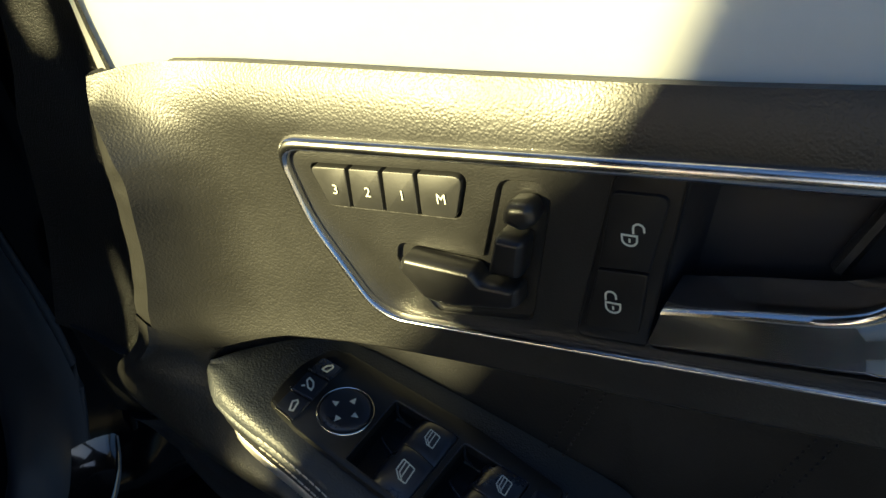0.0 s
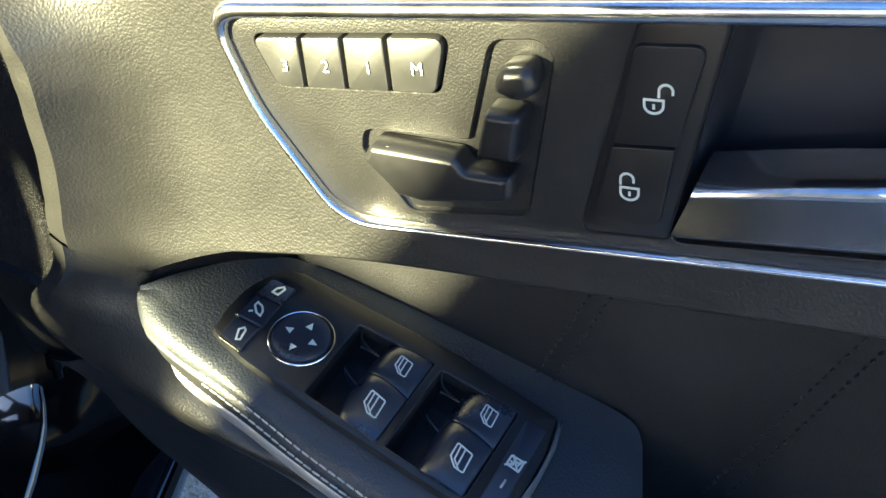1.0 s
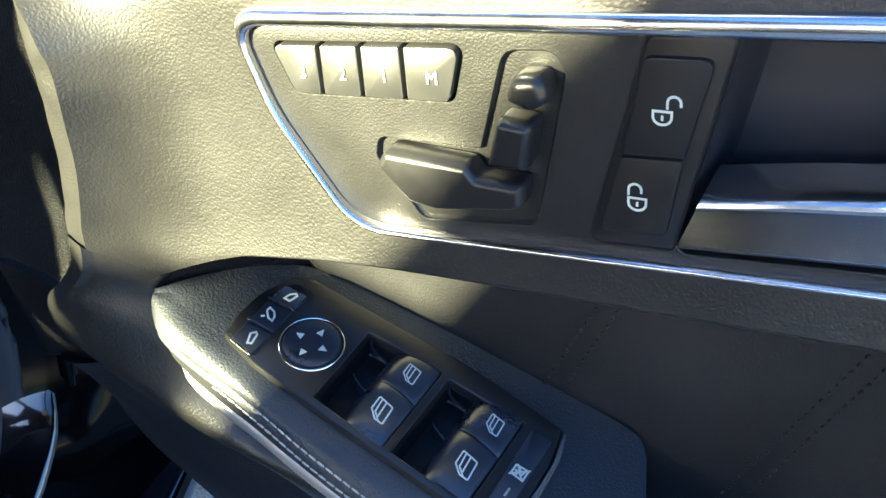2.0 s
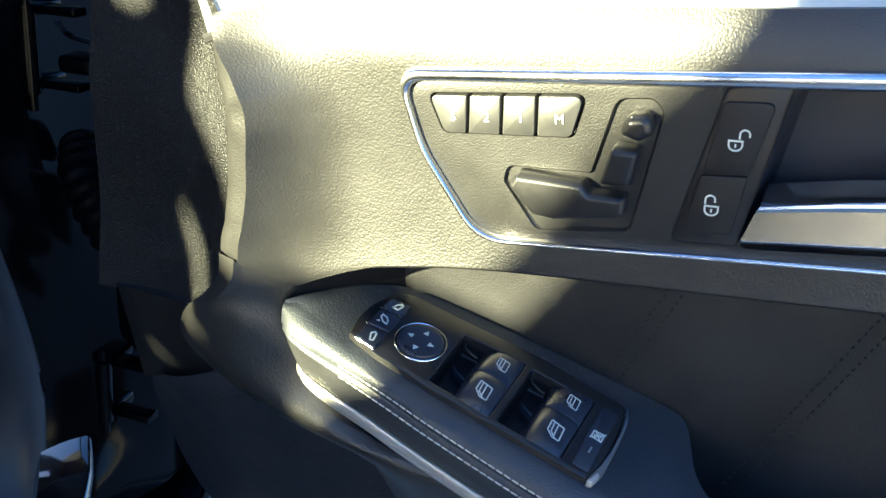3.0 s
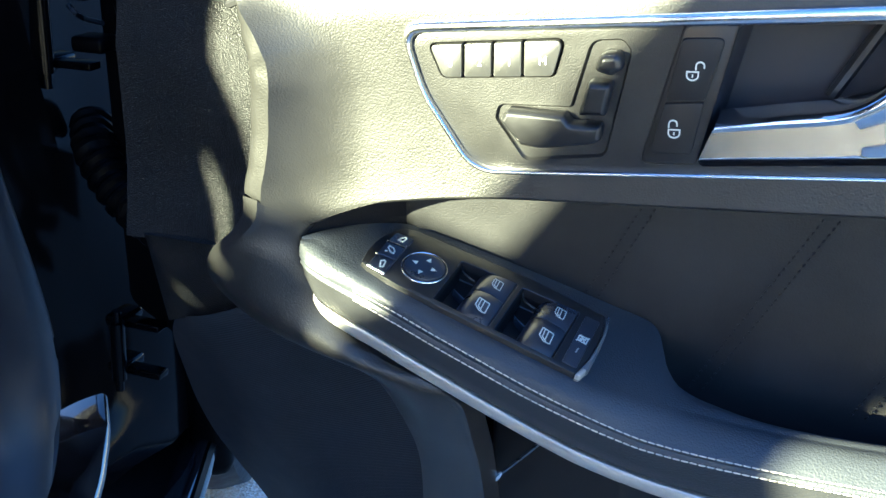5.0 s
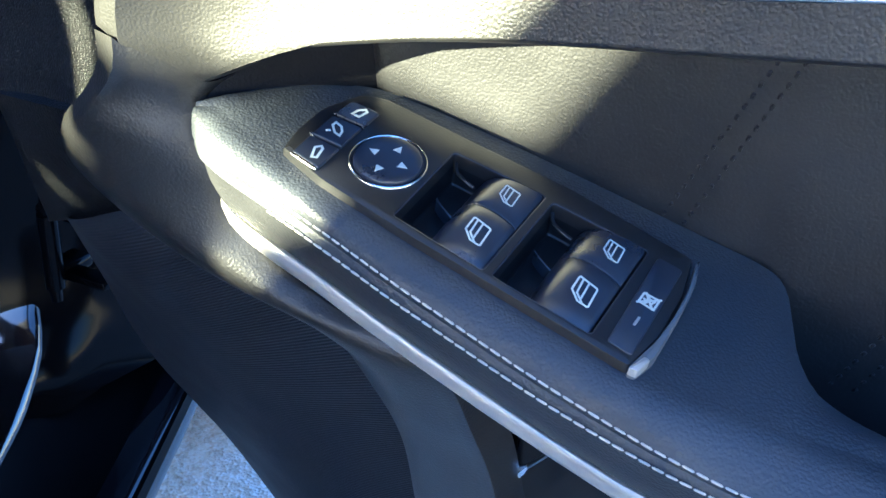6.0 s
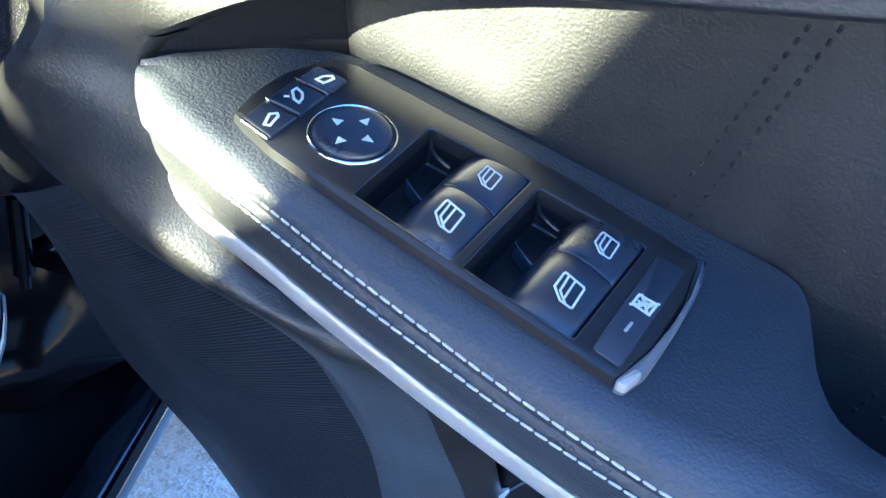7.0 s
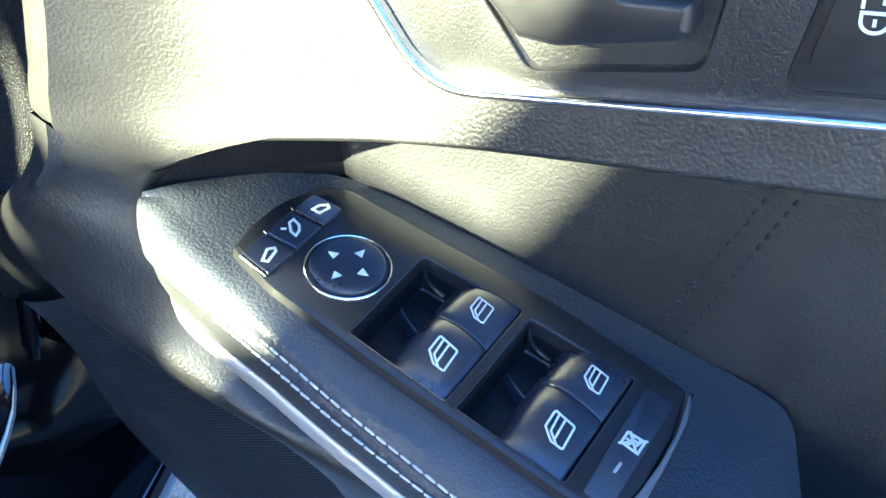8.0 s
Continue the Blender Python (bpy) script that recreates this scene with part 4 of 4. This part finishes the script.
stitches(edge2, 0.0047, stitch_mesh, arm, -0.06)

# double seams across the pocket panel
bm = capsule(0.0030, 0.00080)
seam_mesh = bpy.data.meshes.new("seam_stitch")
bm.to_mesh(seam_mesh), bm.free()
seam_mesh.materials.append(DARK_THREAD)
for x0, z0, x1, z1 in ((-0.1780, 0.776, -0.1435, 0.846), (-0.1700, 0.774, -0.1350, 0.847), (-0.1080, 0.722, -0.0430, 0.850), (-0.0995, 0.722, -0.0345, 0.850), (-0.0110, 0.723, 0.0480, 0.852), (-0.0025, 0.723, 0.0565, 0.852)):
    pts = [Vector((x0 + (x1 - x0) * k / 12, 0.3725 - 0.0085 * k / 12 - 0.0008, z0 + (z1 - z0) * k / 12)) for k in range(13)]
    stitches(pts, 0.0044, seam_mesh, pocket, 0.5)

# ---- the car body beside the door ----
# frame of the car: x to its rear, y outwards through the door opening, z up
CAR = axes((-0.625, 0.604, 0), (0.38, -0.925, 0), (0.925, 0.38, 0), (0, 0, 1))
base = CAR @ Vector((0.6, -0.8, 0.0))
body = thing("car", base, "black painted car body with rubber door seal, open doorway", "car")


def extrude(profile, x0, x1, n=12):
    rows = [[(x0 + (x1 - x0) * k / n, y, z) for y, z in profile] for k in range(n + 1)]
    bm = grid(rows)
    return bm


part("door_sill", shaped(extrude([(-0.15, 0.20), (-0.07, 0.30), (-0.024, 0.345), (-0.017, 0.354), (-0.022, 0.359), (-0.060, 0.356), (-0.100, 0.360), (-0.130, 0.385), (-0.150, 0.398), (-0.185, 0.400), (-0.195, 0.36), (-0.195, 0.28)], -0.30, 2.2), CAR), SHADE_BLACK, body, "black door sill, shade darkened into its colour")
part("sill_shoulder", shaped(extrude([(-0.060, 0.3555), (-0.042, 0.3600), (-0.034, 0.3605), (-0.026, 0.3585), (-0.0195, 0.3540), (-0.0160, 0.3470), (-0.0170, 0.3380), (-0.030, 0.330)], -0.30, 2.2, 4), CAR), PAINT, body, "glossy black painted edge of the sill")
SEAL = [(0.222, 1.08), (0.173, 0.948), (0.150, 0.881), (0.130, 0.824), (0.090, 0.720), (0.056, 0.636), (0.033, 0.558), (0.034, 0.510), (0.050, 0.460), (0.084, 0.424), (0.14, 0.410), (0.6, 0.408), (2.1, 0.408)]
part("door_seal", shaped(tube(spline([(r - 0.012, -0.156, z) for r, z in SEAL], 90), 0.0080, 10), CAR), SEAL_RUBBER, body, "black rubber door seal")
rows = []
for p in spline([(r, 0.0, z) for r, z in SEAL], 100):
    rows.append([(p.x + a, -0.158 + b, p.z + (c if p.x < 0.06 else 0.004)) for a, b, c in ((-0.012, -0.012, 0), (-0.004, 0.008, 0), (0.006, 0.016, 0.0), (0.018, 0.013, 0.002), (0.026, 0.004, 0.003), (0.033, -0.010, 0.004), (0.038, -0.024, 0.004), (0.041, -0.040, 0.004), (0.036, -0.052, 0.0), (0.02, -0.060, 0.0))])
part("opening_trim", shaped(grid(rows), CAR), SEAL_RUBBER, body, "soft dark trim round the doorway")
rows = []
for r, z in [(p.x, p.y) for p in spline([(0.218, 1.12)] + [(q - 0.022, w) for q, w in SEAL[1:10]] + [(0.06, 0.38)], 40)]:
    rows.append([(r + 0.01, -0.165, z), (r - 0.004, -0.150, z), (r - 0.016, -0.134, z), (r - 0.030, -0.122, z), (r - 0.038, -0.110, z), (0.4 * r - 0.045, -0.090, z), (0.2 * r - 0.075, -0.060, z), (-0.11, -0.045, z), (-0.12, -0.02, z), (-0.16, -0.01, z)])
part("hinge_post", shaped(grid(rows), CAR), SHADED_PAINT, body, "black painted door hinge post")
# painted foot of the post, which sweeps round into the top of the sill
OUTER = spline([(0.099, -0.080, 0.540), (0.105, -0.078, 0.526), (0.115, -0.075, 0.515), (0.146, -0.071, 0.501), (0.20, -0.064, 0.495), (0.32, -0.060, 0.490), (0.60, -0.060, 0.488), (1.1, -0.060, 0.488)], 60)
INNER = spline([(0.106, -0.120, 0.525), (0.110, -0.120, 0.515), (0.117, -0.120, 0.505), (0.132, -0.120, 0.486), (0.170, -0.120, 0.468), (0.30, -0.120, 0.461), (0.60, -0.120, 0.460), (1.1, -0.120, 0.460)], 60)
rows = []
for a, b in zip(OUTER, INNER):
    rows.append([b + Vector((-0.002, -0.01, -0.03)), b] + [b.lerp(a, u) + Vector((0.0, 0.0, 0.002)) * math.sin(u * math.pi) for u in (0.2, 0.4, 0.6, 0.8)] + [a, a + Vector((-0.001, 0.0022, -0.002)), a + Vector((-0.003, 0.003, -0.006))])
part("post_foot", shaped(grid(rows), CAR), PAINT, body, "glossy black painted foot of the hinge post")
part("front_wing", shaped(box(-1.0, -0.10, -0.055, 0.0, 0.30, 0.97, 0.02), CAR), SHADE_BLACK, body, "black painted front wing")


def hinge(x, y, z0, z1, lean):
    p0, p1 = Vector((x, y, z0)), Vector((x + lean, y, z1))
    at = lambda u: p0.lerp(p1, u)
    bm = tube([at(0), at(0.14), at(0.141), at(0.86), at(0.861), at(1)], [0.0045, 0.0045, 0.0075, 0.0075, 0.0045, 0.0045], 12)
    h = part("door_hinge", bm, SHADED_PAINT, body, "black painted steel hinge pin")
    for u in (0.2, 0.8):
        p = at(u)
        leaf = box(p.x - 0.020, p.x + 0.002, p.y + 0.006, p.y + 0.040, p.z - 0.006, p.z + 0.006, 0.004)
        part("hinge_leaf", leaf, SHADED_PAINT, h)
        leaf = box(p.x, p.x + 0.040, p.y + 0.008, p.y + 0.024, p.z - 0.0035, p.z + 0.0035, 0.0015)
        part("hinge_leaf", leaf, SHADED_PAINT, h)


hinge(-0.6960, 0.500, 0.831, 0.932, 0.004)
hinge(-0.6550, 0.500, 0.536, 0.622, 0.006)
part("check_strap", tube(spline([(-0.668, 0.505, 0.905), (-0.655, 0.503, 0.896), (-0.630, 0.50, 0.893)], 10), 0.0022, 6), STEEL, body)
part("strap_bracket", box(-0.665, -0.632, 0.497, 0.525, 0.866, 0.880, 0.004), SHADE_BLACK, body)
# ribbed rubber sleeve for the door wiring
path = spline([(-0.690, 0.545, 0.790), (-0.665, 0.515, 0.775), (-0.640, 0.500, 0.755), (-0.610, 0.490, 0.735), (-0.570, 0.480, 0.720)], 46)
part("cable_sleeve", tube(path, [0.017 + 0.0035 * (k % 4 in (1, 2)) for k in range(46)], 12), SHADE_BLACK, body, "ribbed rubber cable sleeve")

# footwell and cabin, dark
part("cabin_floor", shaped(box(-0.60, 2.2, -1.62, -0.19, 0.24, 0.28), CAR), CLOTH, body)
part("bulkhead", shaped(box(-0.62, -0.52, -1.62, -0.20, 0.26, 0.98), CAR), CLOTH, body)
# unseen sheet added at the cabin's far side, its holes cut to shape sunlight
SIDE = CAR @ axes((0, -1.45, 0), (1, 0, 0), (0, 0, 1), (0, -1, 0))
front_light_gap = v2((1.40, 1.5281), (1.449, 1.3303), (1.446, 1.2978), (1.438, 1.2721), (1.4405, 1.2547), (1.457, 1.2331), (1.472, 1.2166), (1.482, 1.1931), (1.490, 1.1722), (1.499, 1.1738), (1.507, 1.1710), (1.518, 1.1683), (1.526, 1.1791), (1.575, 1.1761), (1.611, 1.1754), (1.617, 1.1825), (1.654, 1.2339), (1.696, 1.2900), (1.710, 1.3136), (1.759, 1.3706), (1.776, 1.4204), (1.788, 1.4642))
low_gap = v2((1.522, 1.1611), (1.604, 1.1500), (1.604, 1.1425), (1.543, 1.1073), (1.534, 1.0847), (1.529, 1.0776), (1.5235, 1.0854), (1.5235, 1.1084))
rear_light_gap = v2((1.866, 0.7536), (1.866, 1.1596), (1.890, 1.1708), (1.940, 1.1798), (1.990, 1.1938), (2.35, 1.2762), (2.35, 0.6762))
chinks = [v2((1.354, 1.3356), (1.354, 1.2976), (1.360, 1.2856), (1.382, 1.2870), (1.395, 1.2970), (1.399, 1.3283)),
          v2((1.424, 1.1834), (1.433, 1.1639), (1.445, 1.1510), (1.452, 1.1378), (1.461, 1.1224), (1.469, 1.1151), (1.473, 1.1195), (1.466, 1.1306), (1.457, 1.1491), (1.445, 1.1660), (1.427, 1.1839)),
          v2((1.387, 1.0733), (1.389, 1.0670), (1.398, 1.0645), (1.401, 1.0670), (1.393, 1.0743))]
part("sun_mask", shaped(plate(v2((-0.6, 0.24), (2.5, 0.24), (2.5, 1.85), (0.7, 1.85), (-0.2, 1.5), (-0.6, 1.3)), 0.0, 0.003, 0.0005, [front_light_gap, low_gap, rear_light_gap, *chinks], closed=True), SIDE), CLOTH, body, "unseen sheet at the far side of the cabin, added to shape the sun patches")
part("dashboard", shaped(box(-0.52, 0.28, -1.44, -0.30, 0.66, 0.93, 0.05), CAR), SOFT, body, "black dashboard")
part("kick_panel", shaped(box(-0.52, 0.06, -0.215, -0.19, 0.30, 0.95, 0.01), CAR), CLOTH, body)
# Bonnet and far wing are out of view, added to block sun at the hinges.
part("bonnet", shaped(box(-1.35, 0.02, -1.60, -0.03, 0.945, 0.975, 0.01), CAR), PAINT, body, "black painted bonnet")
part("far_wing", shaped(box(-1.35, -0.5, -1.72, -1.60, 0.25, 0.96, 0.02), CAR), PAINT, body)
part("rear_door", shaped(box(1.15, 2.3, -0.10, -0.02, 0.30, 0.93, 0.03), CAR), PAINT, body)
part("centre_pillar", shaped(tube([(1.16, -0.08, 0.38), (1.16, -0.10, 0.95), (1.22, -0.22, 1.45), (1.26, -0.31, 1.85)], 0.05, 10), CAR), PAINT, body)
part("windscreen_pillar", shaped(tube(spline([(-0.05, -0.14, 0.96), (0.22, -0.20, 1.20), (0.42, -0.26, 1.55), (0.56, -0.32, 1.85)], 12), 0.035, 8), CAR), PAINT, body)
# Roof out of view, added to cut the sky light on the hinges.
part("roof", shaped(box(0.45, 2.5, -1.49, -0.30, 1.84, 1.88, 0.015), CAR), PAINT, body, "black painted roof, added out of view to hold off sky light")

# Unseen tail of the car, added so the ground behind stays in shadow.
part("rear_quarter", shaped(box(2.28, 3.40, -0.10, -0.02, 0.28, 0.96, 0.03), CAR), PAINT, body, "black painted rear wing")
part("far_quarter", shaped(box(2.28, 3.40, -1.62, -1.54, 0.28, 0.96, 0.03), CAR), PAINT, body, "black painted rear wing")
part("rear_shelf", shaped(box(2.36, 2.72, -1.54, -0.10, 0.90, 0.925, 0.01), CAR), CLOTH, body)
part("boot_lid", shaped(box(2.70, 3.45, -1.56, -0.08, 0.94, 0.99, 0.02), CAR), PAINT, body, "black painted boot lid")
part("rear_bumper", shaped(box(3.38, 3.50, -1.60, -0.04, 0.25, 0.97, 0.04), CAR), PAINT, body, "black painted rear bumper")

# perforated pedal pad in the footwell
pedal = thing("foot_pedal", CAR @ Vector((-0.24, -0.36, 0.28)), "pale grey perforated metal foot pedal", "pedal")
FOOT = CAR @ axes((-0.243, -0.361, 0.365), (-0.6, -0.8, 0), (-0.22, 0.05, 0.97), (0.78, -0.58, 0.2))
pad = rounded([(0.0, -0.012, 0.012), (0.11, -0.012, 0.012), (0.11, 0.205, 0.012), (0.0, 0.205, 0.012)], 5)
dots = []
for j in range(9):
    for i in range(5):
        cx, cy = 0.012 + 0.021 * i + (0.008 if j % 2 else 0.0), 0.004 + 0.0225 * j
        if cx < 0.100:
            dots.append([Vector((cx + 0.0072 * math.cos(k * math.tau / 12), cy + 0.0072 * math.sin(k * math.tau / 12))) for k in range(12)])
part("pad", shaped(plate(pad, 0, 0.006, 0.0012, dots, closed=True), FOOT), PALE, pedal, "pale perforated pad")
part("backing", shaped(plate(inset(pad, 0.002), -0.008, -0.004, 0.001, closed=True), FOOT), RUBBER, pedal)
part("pedal_arm", tube([FOOT @ Vector((0.04, 0.09, -0.006)), FOOT @ Vector((0.04, 0.16, -0.10)), FOOT @ Vector((0.04, 0.10, -0.22))], 0.010, 8), RUBBER, pedal)

# small rod in the door pocket
rod = thing("metal_rod", (-0.243, 0.425, 0.575), "thin metal rod with a bright rounded tip in the door pocket", "rod")
part("shaft", tube([(-0.246, 0.424, 0.588), (-0.225, 0.424, 0.612), (-0.205, 0.424, 0.636)], 0.0013, 6), STEEL, rod)
part("tip", tube(spline([(-0.250, 0.424, 0.583), (-0.248, 0.424, 0.5855), (-0.2445, 0.424, 0.590), (-0.242, 0.424, 0.593)], 8), [0.0012, 0.0026, 0.0032, 0.0034, 0.0032, 0.0028, 0.002, 0.001], 8), CHROME, rod, "bright rounded metal tip")

# wheels, out of sight below the wing and the tail
for r in (-0.62, 2.62):
    bm = bmesh.new()
    prof = [(0.20, -0.09), (0.29, -0.105), (0.325, -0.085), (0.335, -0.05), (0.335, 0.05), (0.325, 0.085), (0.29, 0.105), (0.20, 0.09)]
    ring_strip(bm, [[(r + q * math.cos(k * math.tau / 40), -0.13 + w, 0.335 + q * math.sin(k * math.tau / 40)) for k in range(40)] for q, w in prof])
    wheel = part("wheel", shaped(bm, CAR), RUBBER, body, "black rubber tyre")
    bm = bmesh.new()
    ring_strip(bm, [[(r + q * math.cos(k * math.tau / 40), -0.13 + w, 0.335 + q * math.sin(k * math.tau / 40)) for k in range(40)] for q, w in ((0.205, 0.085), (0.19, 0.06), (0.06, 0.05), (0.02, 0.06), (0.001, 0.06))])
    part("rim", shaped(bm, CAR), STEEL, wheel)
